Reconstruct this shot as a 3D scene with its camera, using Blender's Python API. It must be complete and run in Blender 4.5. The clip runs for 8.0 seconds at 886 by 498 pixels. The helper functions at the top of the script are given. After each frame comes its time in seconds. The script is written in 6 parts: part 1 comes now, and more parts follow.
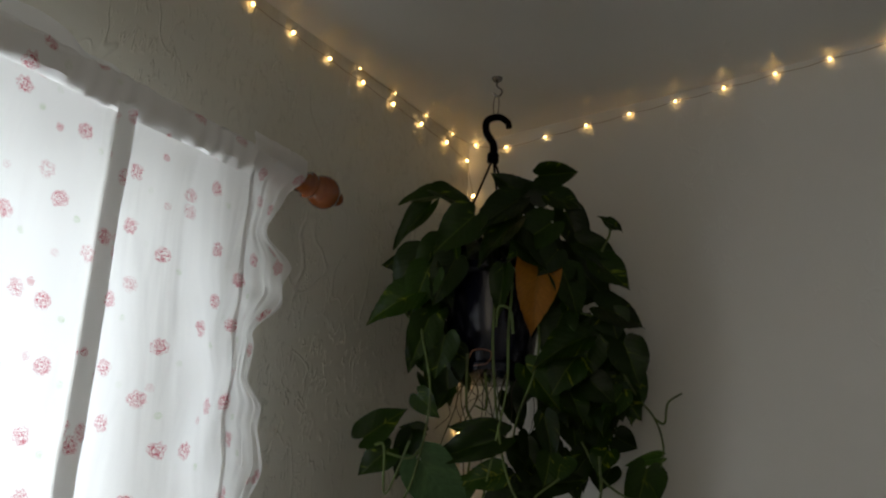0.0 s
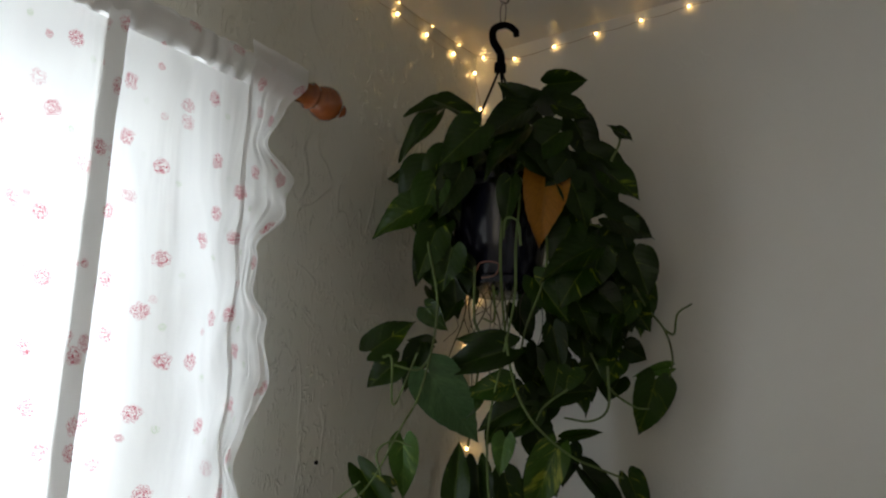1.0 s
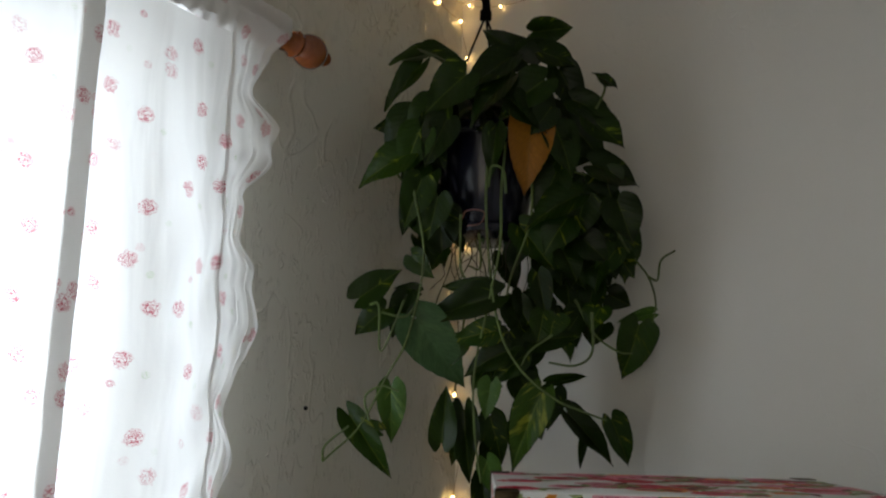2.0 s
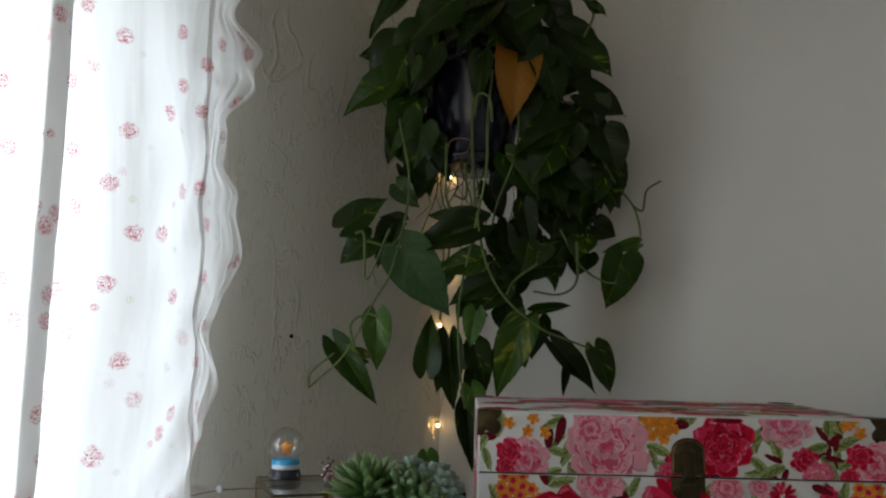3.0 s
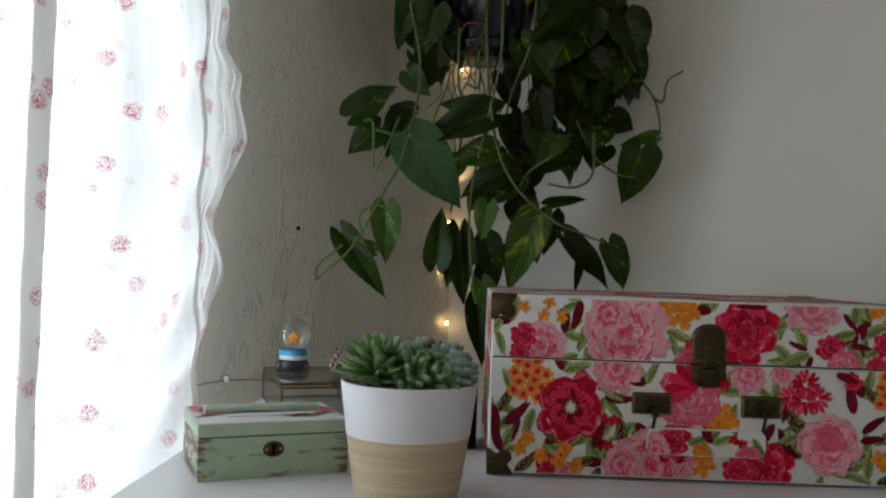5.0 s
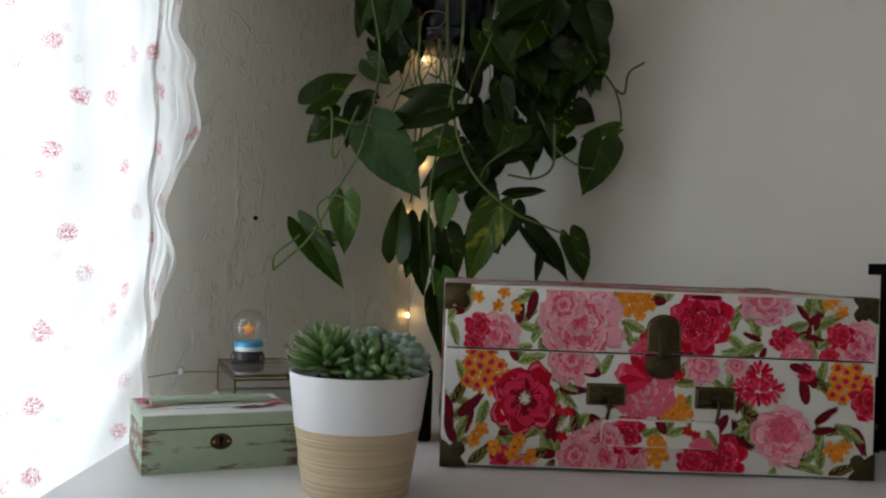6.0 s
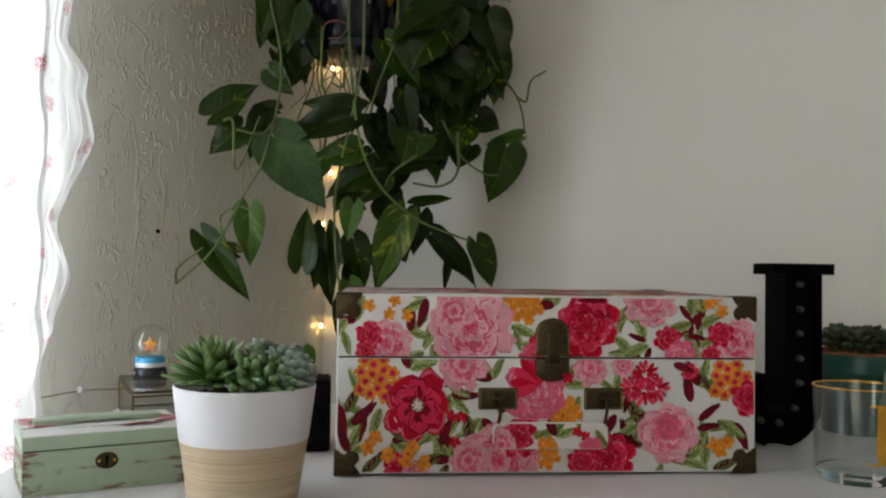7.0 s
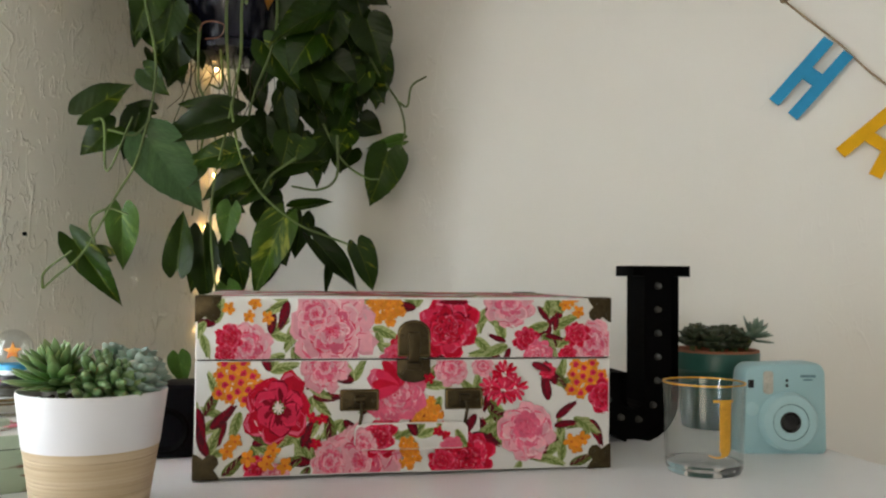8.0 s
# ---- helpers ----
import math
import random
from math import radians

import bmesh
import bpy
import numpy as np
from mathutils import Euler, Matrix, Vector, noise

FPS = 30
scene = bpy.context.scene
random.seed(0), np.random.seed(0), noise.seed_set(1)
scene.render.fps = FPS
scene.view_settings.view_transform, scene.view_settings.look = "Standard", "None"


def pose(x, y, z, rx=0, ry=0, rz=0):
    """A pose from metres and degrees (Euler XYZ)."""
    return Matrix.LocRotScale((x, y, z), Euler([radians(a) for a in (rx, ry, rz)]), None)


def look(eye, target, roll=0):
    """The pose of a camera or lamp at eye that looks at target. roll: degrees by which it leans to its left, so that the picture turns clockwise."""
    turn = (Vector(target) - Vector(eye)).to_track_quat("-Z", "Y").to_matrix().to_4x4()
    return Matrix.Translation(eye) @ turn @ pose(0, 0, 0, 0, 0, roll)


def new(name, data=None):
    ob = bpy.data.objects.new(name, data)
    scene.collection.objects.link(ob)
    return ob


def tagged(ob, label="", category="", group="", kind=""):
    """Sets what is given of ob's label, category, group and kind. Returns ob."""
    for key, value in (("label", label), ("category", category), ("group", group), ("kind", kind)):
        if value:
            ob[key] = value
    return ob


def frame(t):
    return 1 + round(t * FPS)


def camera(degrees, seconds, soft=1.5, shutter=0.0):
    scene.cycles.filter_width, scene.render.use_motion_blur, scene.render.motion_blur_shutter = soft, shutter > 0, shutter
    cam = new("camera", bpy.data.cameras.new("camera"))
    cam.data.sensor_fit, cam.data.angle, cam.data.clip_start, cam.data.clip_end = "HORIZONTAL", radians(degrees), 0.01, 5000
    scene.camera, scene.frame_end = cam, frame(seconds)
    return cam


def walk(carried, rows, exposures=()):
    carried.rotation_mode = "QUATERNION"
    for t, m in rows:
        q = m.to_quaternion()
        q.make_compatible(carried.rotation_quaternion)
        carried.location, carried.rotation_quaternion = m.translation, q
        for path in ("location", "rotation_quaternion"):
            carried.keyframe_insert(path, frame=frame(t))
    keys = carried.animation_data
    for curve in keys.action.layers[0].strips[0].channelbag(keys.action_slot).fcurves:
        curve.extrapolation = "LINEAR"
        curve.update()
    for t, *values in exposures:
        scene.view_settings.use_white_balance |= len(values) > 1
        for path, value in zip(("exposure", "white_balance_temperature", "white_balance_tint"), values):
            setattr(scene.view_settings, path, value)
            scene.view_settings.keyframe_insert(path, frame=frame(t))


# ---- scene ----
cam = camera(53.4, 8.0, 2.2)
METRES, EYE, TILT, LEAN, TURN = 0.25, 1.5, 0.0, 0.0, 0.0
ROWS = [
    (0.0, 0.0, 0.0, 0.0, -0.67, 18.46, -2.02),
    (0.5, 0.0342, 0.0685, -0.0184, 0.27, 16.09, -1.63),
    (1.0, 0.0577, 0.1059, -0.0612, 0.44, 13.6, -1.6),
    (2.5, 0.0962, 0.052, -0.1303, -0.57, 8.93, -1.04),
    (3.0, 0.1018, 0.0852, -0.1728, -0.94, 6.69, -1.23),
    (3.5, 0.095, 0.0943, -0.2023, -1.16, 5.15, -1.22),
    (4.0, 0.0865, 0.1271, -0.2353, -0.91, 3.72, -1.61),
    (4.5, 0.0759, 0.2015, -0.2734, -0.46, 1.94, -1.79),
    (6.0, 0.1383, 0.3189, -0.3146, -2.6, 0.73, -2.08),
    (6.5, 0.2163, 0.3037, -0.3133, -4.97, 1.1, -1.76),
    (7.0, 0.3026, 0.283, -0.3072, -6.93, 1.34, -0.73),
    (7.5, 0.3927, 0.2555, -0.3112, -9.54, 1.66, -0.43),
    (8.0, 0.4767, 0.2172, -0.3141, -12.88, 1.71, -0.59),
]
walk(cam, [(t, pose(0, 0, EYE, TILT, LEAN, TURN) @ pose(METRES * x, METRES * y, METRES * z, 90 + pitch, roll, yaw)) for t, x, y, z, yaw, pitch, roll in ROWS],
     [(0.0, -0.70, 6400, 10), (0.5, -0.44, 6350, 10), (1.0, -0.28, 6300, 10), (2.5, -0.20, 6120, 10), (3.5, -0.13, 6080, 10), (4.5, 0.04, 6060, 10), (6.0, 0.08, 6150, 10), (6.5, 0.38, 6220, 10), (7.0, 0.58, 6300, 10), (8.0, 1.14, 6480, 9)])

# ---- light ----
CORNER = pose(0.052, 1.88, 0, 0, 0, -34.3)     # the room's corner: x along the back wall, -y along the window wall
TABLE = 1.223
CEIL = 2.387
WIN = (0.790, 2.00, 1.02, 1.980)                 # window opening: two distances from the corner, sill and head

world = bpy.data.worlds.new("sky")
scene.world = world
world.use_nodes = True
wn = world.node_tree.nodes
sky = wn.new("ShaderNodeTexSky")
sky.sky_type, sky.sun_disc, sky.sun_elevation, sky.sun_rotation = "NISHITA", False, radians(48), radians(120)
world.node_tree.links.new(sky.outputs[0], wn["Background"].inputs[0])
wn["Background"].inputs[1].default_value = 0.12

sun = new("sun", bpy.data.lights.new("sun", "SUN"))
sun.data.energy, sun.data.angle, sun.data.color = 2.0, radians(8), (1, 0.95, 0.88)
sun.matrix_world = look((-6, -4, 9), (0, 0, 0))

daylight = new("window_daylight", bpy.data.lights.new("window_daylight", "AREA"))
daylight.data.shape, daylight.data.size, daylight.data.size_y = "RECTANGLE", WIN[1] - WIN[0] - 0.1, WIN[3] - WIN[2] - 0.1
daylight.data.energy, daylight.data.color = 18.0, (0.88, 0.95, 1.0)
daylight.matrix_world = CORNER @ look((-0.10, -(WIN[0] + WIN[1]) / 2, (WIN[2] + WIN[3]) / 2), (1, -(WIN[0] + WIN[1]) / 2, (WIN[2] + WIN[3]) / 2))


# unseen fill-light window added behind the viewer: from x to x, sill and head
FILL_WIN = (0.9, 2.1, 0.95, 2.05)
# warm lamp added in that opening to brighten the walls; no such source seen
fill_lamp = new("fill_behind_viewer", bpy.data.lights.new("fill_behind_viewer", "AREA"))
fill_lamp.data.shape, fill_lamp.data.size, fill_lamp.data.size_y = "RECTANGLE", FILL_WIN[1] - FILL_WIN[0] - 0.1, FILL_WIN[3] - FILL_WIN[2] - 0.1
fill_lamp.data.energy, fill_lamp.data.color = 6.1, (1.0, 0.87, 0.68)
fill_lamp.matrix_world = CORNER @ look(((FILL_WIN[0] + FILL_WIN[1]) / 2, -3.70, (FILL_WIN[2] + FILL_WIN[3]) / 2), ((FILL_WIN[0] + FILL_WIN[1]) / 2, 0, (FILL_WIN[2] + FILL_WIN[3]) / 2))


# ---- materials ----
def mat(name, base, rough=0.6, metal=0.0, vary=0.12, scale=30.0, bump=0.0, bscale=None, second=None, coat=0.0, coords="Object", stretch=(1, 1, 1), spec=0.5):
    """A surface whose colour wanders at two scales, with a fine relief."""
    m = bpy.data.materials.new(name)
    m.use_nodes = True
    n, l = m.node_tree.nodes, m.node_tree.links
    b = n["Principled BSDF"]
    b.inputs["Metallic"].default_value, b.inputs["Roughness"].default_value = metal, rough
    b.inputs["Coat Weight"].default_value = coat
    b.inputs["Specular IOR Level"].default_value = spec
    tc, mp = n.new("ShaderNodeTexCoord"), n.new("ShaderNodeMapping")
    mp.inputs["Scale"].default_value = stretch
    l.new(tc.outputs[coords], mp.inputs["Vector"])
    big, fine = n.new("ShaderNodeTexNoise"), n.new("ShaderNodeTexNoise")
    big.inputs["Scale"].default_value, fine.inputs["Scale"].default_value = scale * 0.2, scale
    fine.inputs["Detail"].default_value = 6
    add = n.new("ShaderNodeMath")
    add.operation = "ADD"
    for k in (big, fine):
        l.new(mp.outputs[0], k.inputs["Vector"])
    l.new(big.outputs["Fac"], add.inputs[0])
    l.new(fine.outputs["Fac"], add.inputs[1])
    ramp = n.new("ShaderNodeMapRange")
    ramp.inputs["From Min"].default_value, ramp.inputs["From Max"].default_value = 0.6, 1.4
    l.new(add.outputs[0], ramp.inputs["Value"])
    mix = n.new("ShaderNodeMix")
    mix.data_type = "RGBA"
    other = second or tuple(c * (1 - vary) for c in base)
    mix.inputs["A"].default_value, mix.inputs["B"].default_value = (*base, 1), (*other, 1)
    l.new(ramp.outputs[0], mix.inputs["Factor"])
    l.new(mix.outputs["Result"], b.inputs["Base Color"])
    if bump:
        bp, tex = n.new("ShaderNodeBump"), n.new("ShaderNodeTexNoise")
        tex.inputs["Scale"].default_value, tex.inputs["Detail"].default_value = bscale or scale, 4
        l.new(mp.outputs[0], tex.inputs["Vector"])
        bp.inputs["Strength"].default_value, bp.inputs["Distance"].default_value = 1.0, bump
        l.new(tex.outputs["Fac"], bp.inputs["Height"])
        l.new(bp.outputs[0], b.inputs["Normal"])
    return m


def plaster(name, base, relief, gloss):
    """Old painted plaster: trowel ridges, smooth swells and brush grain under semi-gloss paint."""
    m = mat(name, base, gloss, 0, 0.05, 6)
    n, l = m.node_tree.nodes, m.node_tree.links
    b = n["Principled BSDF"]
    tc = n.new("ShaderNodeTexCoord")

    def ridges(scale, thick, tall):
        """Thin raised lines that wander over the wall."""
        mp = n.new("ShaderNodeMapping")
        mp.inputs["Scale"].default_value = (1, 1, tall)
        l.new(tc.outputs["Object"], mp.inputs[0])
        tex = n.new("ShaderNodeTexNoise")
        tex.inputs["Scale"].default_value, tex.inputs["Detail"].default_value, tex.inputs["Distortion"].default_value = scale, 2, 0.6
        l.new(mp.outputs[0], tex.inputs[0])
        d = n.new("ShaderNodeMath")
        d.operation = "SUBTRACT"
        d.inputs[1].default_value = 0.5
        l.new(tex.outputs["Fac"], d.inputs[0])
        ab = n.new("ShaderNodeMath")
        ab.operation = "ABSOLUTE"
        l.new(d.outputs[0], ab.inputs[0])
        r = n.new("ShaderNodeMapRange")
        r.interpolation_type = "SMOOTHSTEP"
        r.inputs["From Min"].default_value, r.inputs["From Max"].default_value = thick, 0
        l.new(ab.outputs[0], r.inputs["Value"])
        return r

    r1, r2 = ridges(7, 0.006, 0.45), ridges(75, 0.045, 0.28)
    drip = n.new("ShaderNodeTexNoise")
    drip.inputs["Scale"].default_value = 5
    l.new(tc.outputs["Object"], drip.inputs[0])
    some = n.new("ShaderNodeMapRange")
    some.inputs["From Min"].default_value, some.inputs["From Max"].default_value = 0.46, 0.58
    some.inputs["To Max"].default_value = 0.8
    l.new(drip.outputs["Fac"], some.inputs["Value"])
    runs = n.new("ShaderNodeMath")
    runs.operation = "MULTIPLY"
    l.new(r1.outputs[0], runs.inputs[0])
    l.new(some.outputs[0], runs.inputs[1])
    cut = n.new("ShaderNodeMath")
    cut.operation = "MULTIPLY"
    l.new(r2.outputs[0], cut.inputs[0])
    crumb = n.new("ShaderNodeTexNoise")
    crumb.inputs["Scale"].default_value = 30
    l.new(tc.outputs["Object"], crumb.inputs[0])
    bits = n.new("ShaderNodeMapRange")
    bits.inputs["From Min"].default_value, bits.inputs["From Max"].default_value = 0.46, 0.58
    l.new(crumb.outputs["Fac"], bits.inputs["Value"])
    l.new(bits.outputs[0], cut.inputs[1])
    patch = n.new("ShaderNodeTexNoise")
    patch.inputs["Scale"].default_value = 2.6
    l.new(tc.outputs["Object"], patch.inputs[0])
    where = n.new("ShaderNodeMapRange")
    where.inputs["From Min"].default_value, where.inputs["From Max"].default_value = 0.41, 0.56
    l.new(patch.outputs["Fac"], where.inputs["Value"])
    gate = n.new("ShaderNodeMath")
    gate.operation = "MULTIPLY_ADD"
    l.new(cut.outputs[0], gate.inputs[0])
    l.new(where.outputs[0], gate.inputs[1])
    l.new(runs.outputs[0], gate.inputs[2])
    swell = n.new("ShaderNodeTexNoise")
    swell.inputs["Scale"].default_value, swell.inputs["Detail"].default_value = 14, 5
    l.new(tc.outputs["Object"], swell.inputs[0])
    total = n.new("ShaderNodeMath")
    total.operation = "MULTIPLY_ADD"
    total.inputs[1].default_value = 0.35
    l.new(swell.outputs["Fac"], total.inputs[0])
    l.new(gate.outputs[0], total.inputs[2])
    bp = n.new("ShaderNodeBump")
    bp.inputs["Distance"].default_value = relief
    l.new(total.outputs[0], bp.inputs["Height"])
    l.new(bp.outputs[0], b.inputs["Normal"])
    return m


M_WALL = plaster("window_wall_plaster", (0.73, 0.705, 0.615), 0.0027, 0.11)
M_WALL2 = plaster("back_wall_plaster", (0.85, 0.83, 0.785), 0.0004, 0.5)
M_CEIL = plaster("ceiling_paint", (0.72, 0.705, 0.66), 0.0004, 0.35)
M_FLOOR = mat("floor_wood", (0.40, 0.30, 0.21), 0.5, 0, 0.4, 20, 0.0005, None, None, 0, "Object", (1, 8, 1))
M_TABLE = mat("white_laminate", (0.74, 0.74, 0.75), 0.35, 0, 0.05, 25, 0.0001)
M_FRAME = mat("white_window_paint", (0.78, 0.77, 0.74), 0.4, 0, 0.06, 20, 0.0003)
M_WOOD = mat("varnished_wood", (0.30, 0.085, 0.018), 0.16, 0, 0.5, 40, 0.0002, None, (0.17, 0.04, 0.008), 0.6, "Object", (1, 1, 5))
M_VINYL = mat("white_printed_vinyl", (0.74, 0.735, 0.71), 0.42, 0, 0.06, 60, 0.00008, 700, spec=0.12)
M_BRASS = mat("aged_brass", (0.085, 0.064, 0.031), 0.38, 0.9, 0.5, 180, 0.0002, None, (0.036, 0.027, 0.016))
M_BRASS2 = mat("bright_brass", (0.20, 0.145, 0.062), 0.34, 0.9, 0.5, 160, 0.0001, None, (0.09, 0.066, 0.03))
M_BLACK = mat("black_paint", (0.0022, 0.0022, 0.0024), 0.7, 0, 0.4, 60, 0.0002, spec=0.06)
M_NAVY = mat("dark_plastic", (0.003, 0.004, 0.007), 0.5, 0, 0.3, 60, spec=0.12)
M_POTW = mat("white_glaze", (0.66, 0.65, 0.67), 0.35, 0, 0.03, 40)
M_SOIL = mat("potting_soil", (0.030, 0.021, 0.015), 0.95, 0, 0.6, 250, 0.003)
M_GOLD = mat("gold_leaf", (0.85, 0.47, 0.07), 0.48, 1.0, 0.3, 300, 0.0003)
M_CHROME = mat("nickel", (0.25, 0.245, 0.24), 0.25, 1.0, 0.2, 60)
M_WIRE = mat("copper_wire", (0.34, 0.22, 0.12), 0.4, 0.8, 0.2, 60)
M_POTB = mat("dark_blue_plastic", (0.008, 0.009, 0.022), 0.22, 0, 0.3, 20)


def simple(name, rgb, rough=0.5, transmission=0.0, ior=1.45):
    m = bpy.data.materials.new(name)
    m.use_nodes = True
    b = m.node_tree.nodes["Principled BSDF"]
    b.inputs["Base Color"].default_value, b.inputs["Roughness"].default_value = (*rgb, 1), rough
    b.inputs["Transmission Weight"].default_value, b.inputs["IOR"].default_value = transmission, ior
    return m


def thin_glass(name, least=0.04, gain=0.7, power=4.0):
    """Thin clear sheet: straight through, with a mirror gloss that grows at grazing angles."""
    m = bpy.data.materials.new(name)
    m.use_nodes = True
    n, l = m.node_tree.nodes, m.node_tree.links
    n.remove(n["Principled BSDF"])
    t, g, mx, lw = n.new("ShaderNodeBsdfTransparent"), n.new("ShaderNodeBsdfGlossy"), n.new("ShaderNodeMixShader"), n.new("ShaderNodeLayerWeight")
    t.inputs[0].default_value = (0.97, 0.98, 0.975, 1)
    g.inputs["Roughness"].default_value = 0.02
    pw, ma = n.new("ShaderNodeMath"), n.new("ShaderNodeMath")
    pw.operation, ma.operation = "POWER", "MULTIPLY_ADD"
    pw.inputs[1].default_value, ma.inputs[1].default_value, ma.inputs[2].default_value = power, gain, least
    l.new(lw.outputs["Facing"], pw.inputs[0])
    l.new(pw.outputs[0], ma.inputs[0])
    l.new(ma.outputs[0], mx.inputs[0])
    l.new(t.outputs[0], mx.inputs[1])
    l.new(g.outputs[0], mx.inputs[2])
    l.new(mx.outputs[0], n["Material Output"].inputs["Surface"])
    return m


M_SHEET = thin_glass("thin_clear_glass")
M_BALL = thin_glass("glossy_glass_ball", 0.08, 0.9, 2.6)
M_GLASS = simple("clear_glass", (1, 1, 1), 0.0, 1.0, 1.45)


def glow(name, rgb, strength):
    m = bpy.data.materials.new(name)
    m.use_nodes = True
    b = m.node_tree.nodes["Principled BSDF"]
    b.inputs["Base Color"].default_value = (0.9, 0.8, 0.6, 1)
    b.inputs["Emission Color"].default_value, b.inputs["Emission Strength"].default_value = (*rgb, 1), strength
    return m


M_LED = glow("warm_led", (1.0, 0.60, 0.20), 25)


def cloth(name, sheer, creased=0.010, crowd=14.0):
    """Thin white cotton printed with small roses; light passes through it."""
    m = bpy.data.materials.new(name)
    m.use_nodes = True
    n, l = m.node_tree.nodes, m.node_tree.links
    n.remove(n["Principled BSDF"])
    out = n["Material Output"]
    uv = n.new("ShaderNodeUVMap")
    uv.uv_map = "cloth"

    def sums(op, a, c):
        k = n.new("ShaderNodeMath")
        k.operation = op
        for i, v in enumerate((a, c)):
            if isinstance(v, (int, float)):
                k.inputs[i].default_value = v
            else:
                l.new(v, k.inputs[i])
        return k.outputs[0]

    def ranged(value, a, c, lo=0.0, hi=1.0):
        k = n.new("ShaderNodeMapRange")
        for key, v in (("From Min", a), ("From Max", c), ("To Min", lo), ("To Max", hi)):
            k.inputs[key].default_value = v
        l.new(value, k.inputs["Value"])
        return k.outputs[0]

    def layer(scale, radius, shift, rarest):
        """Scattered round blooms whose petals curl round their hearts; some are printed faintly."""
        mp = n.new("ShaderNodeMapping")
        mp.inputs["Location"].default_value = (shift, shift * 0.7, 0)
        l.new(uv.outputs[0], mp.inputs[0])
        v = n.new("ShaderNodeTexVoronoi")
        v.voronoi_dimensions = "2D"
        v.inputs["Scale"].default_value, v.inputs["Randomness"].default_value = scale, 0.82
        wob, fleck = n.new("ShaderNodeTexNoise"), n.new("ShaderNodeTexNoise")
        wob.inputs["Scale"].default_value, wob.inputs["Detail"].default_value = 150, 2
        fleck.inputs["Scale"].default_value, fleck.inputs["Detail"].default_value = 330, 2
        for k in (v, wob, fleck):
            l.new(mp.outputs[0], k.inputs["Vector"])
        d = sums("ADD", v.outputs["Distance"], sums("MULTIPLY", sums("SUBTRACT", wob.outputs["Fac"], 0.5), radius * 1.1))
        inside = ranged(d, radius, radius * 0.78)
        curl = ranged(sums("SINE", sums("ADD", sums("MULTIPLY", d, 15 / radius), sums("MULTIPLY", wob.outputs["Fac"], 14)), 0), -0.5, 0.7, 0.10, 1)
        worn = ranged(fleck.outputs["Fac"], 0.36, 0.52, 0.35, 1)
        pick = n.new("ShaderNodeSeparateColor")
        l.new(v.outputs["Color"], pick.inputs[0])
        return sums("MULTIPLY", sums("MULTIPLY", inside, curl), sums("MULTIPLY", worn, ranged(pick.outputs[0], rarest, rarest + 0.55)))

    red = sums("MAXIMUM", layer(crowd, 0.158 * crowd / 14, 0.3, -0.25), layer(13, 0.075, 4.7, 0.45))
    green = layer(14, 0.07, 0.325, 0.25)
    white = n.new("ShaderNodeMix")
    white.data_type = "RGBA"
    white.inputs["A"].default_value, white.inputs["B"].default_value = (0.88, 0.87, 0.85, 1), (0.56, 0.13, 0.17, 1)
    l.new(red, white.inputs["Factor"])
    gm = n.new("ShaderNodeMix")
    gm.data_type = "RGBA"
    gm.inputs["B"].default_value = (0.62, 0.70, 0.52, 1)
    l.new(white.outputs["Result"], gm.inputs["A"])
    l.new(green, gm.inputs["Factor"])
    weave = n.new("ShaderNodeTexNoise")
    weave.inputs["Scale"].default_value, weave.inputs["Detail"].default_value = 420, 3
    l.new(uv.outputs[0], weave.inputs["Vector"])
    crease = n.new("ShaderNodeTexNoise")
    crease.inputs["Scale"].default_value, crease.inputs["Detail"].default_value, crease.inputs["Distortion"].default_value = 1.0, 2.5, 0.7
    hang = n.new("ShaderNodeMapping")
    hang.inputs["Scale"].default_value, hang.inputs["Rotation"].default_value = (15, 2.4, 1), (0, 0, 0.16)
    l.new(uv.outputs[0], hang.inputs[0])
    l.new(hang.outputs[0], crease.inputs["Vector"])
    hh = n.new("ShaderNodeMath")
    hh.operation = "MULTIPLY_ADD"
    hh.inputs[1].default_value = 0.012
    l.new(weave.outputs["Fac"], hh.inputs[0])
    l.new(crease.outputs["Fac"], hh.inputs[2])
    bp = n.new("ShaderNodeBump")
    bp.inputs["Distance"].default_value = creased
    l.new(hh.outputs[0], bp.inputs["Height"])
    d, t, mixs = n.new("ShaderNodeBsdfDiffuse"), n.new("ShaderNodeBsdfTranslucent"), n.new("ShaderNodeMixShader")
    mixs.inputs[0].default_value = sheer
    for s in (d, t):
        l.new(gm.outputs["Result"], s.inputs["Color"])
        l.new(bp.outputs[0], s.inputs["Normal"])
    l.new(d.outputs[0], mixs.inputs[1])
    l.new(t.outputs[0], mixs.inputs[2])
    l.new(mixs.outputs[0], out.inputs["Surface"])
    return m


# one cloth; sheerness set part by part to brighten or darken each
M_CLOTH = cloth("rose_print_cotton", 0.385)
M_HEM = cloth("rose_print_hem", 0.27, 0.002, 21)
M_RUFFLE = cloth("rose_print_ruffle", 0.36, 0.002)
M_SEAM = cloth("rose_print_seam", 0.78, 0.002)
M_POCKET = cloth("rose_print_pocket", 0.0, 0.002)
M_FRILL = cloth("rose_print_frill", 0.07, 0.002)


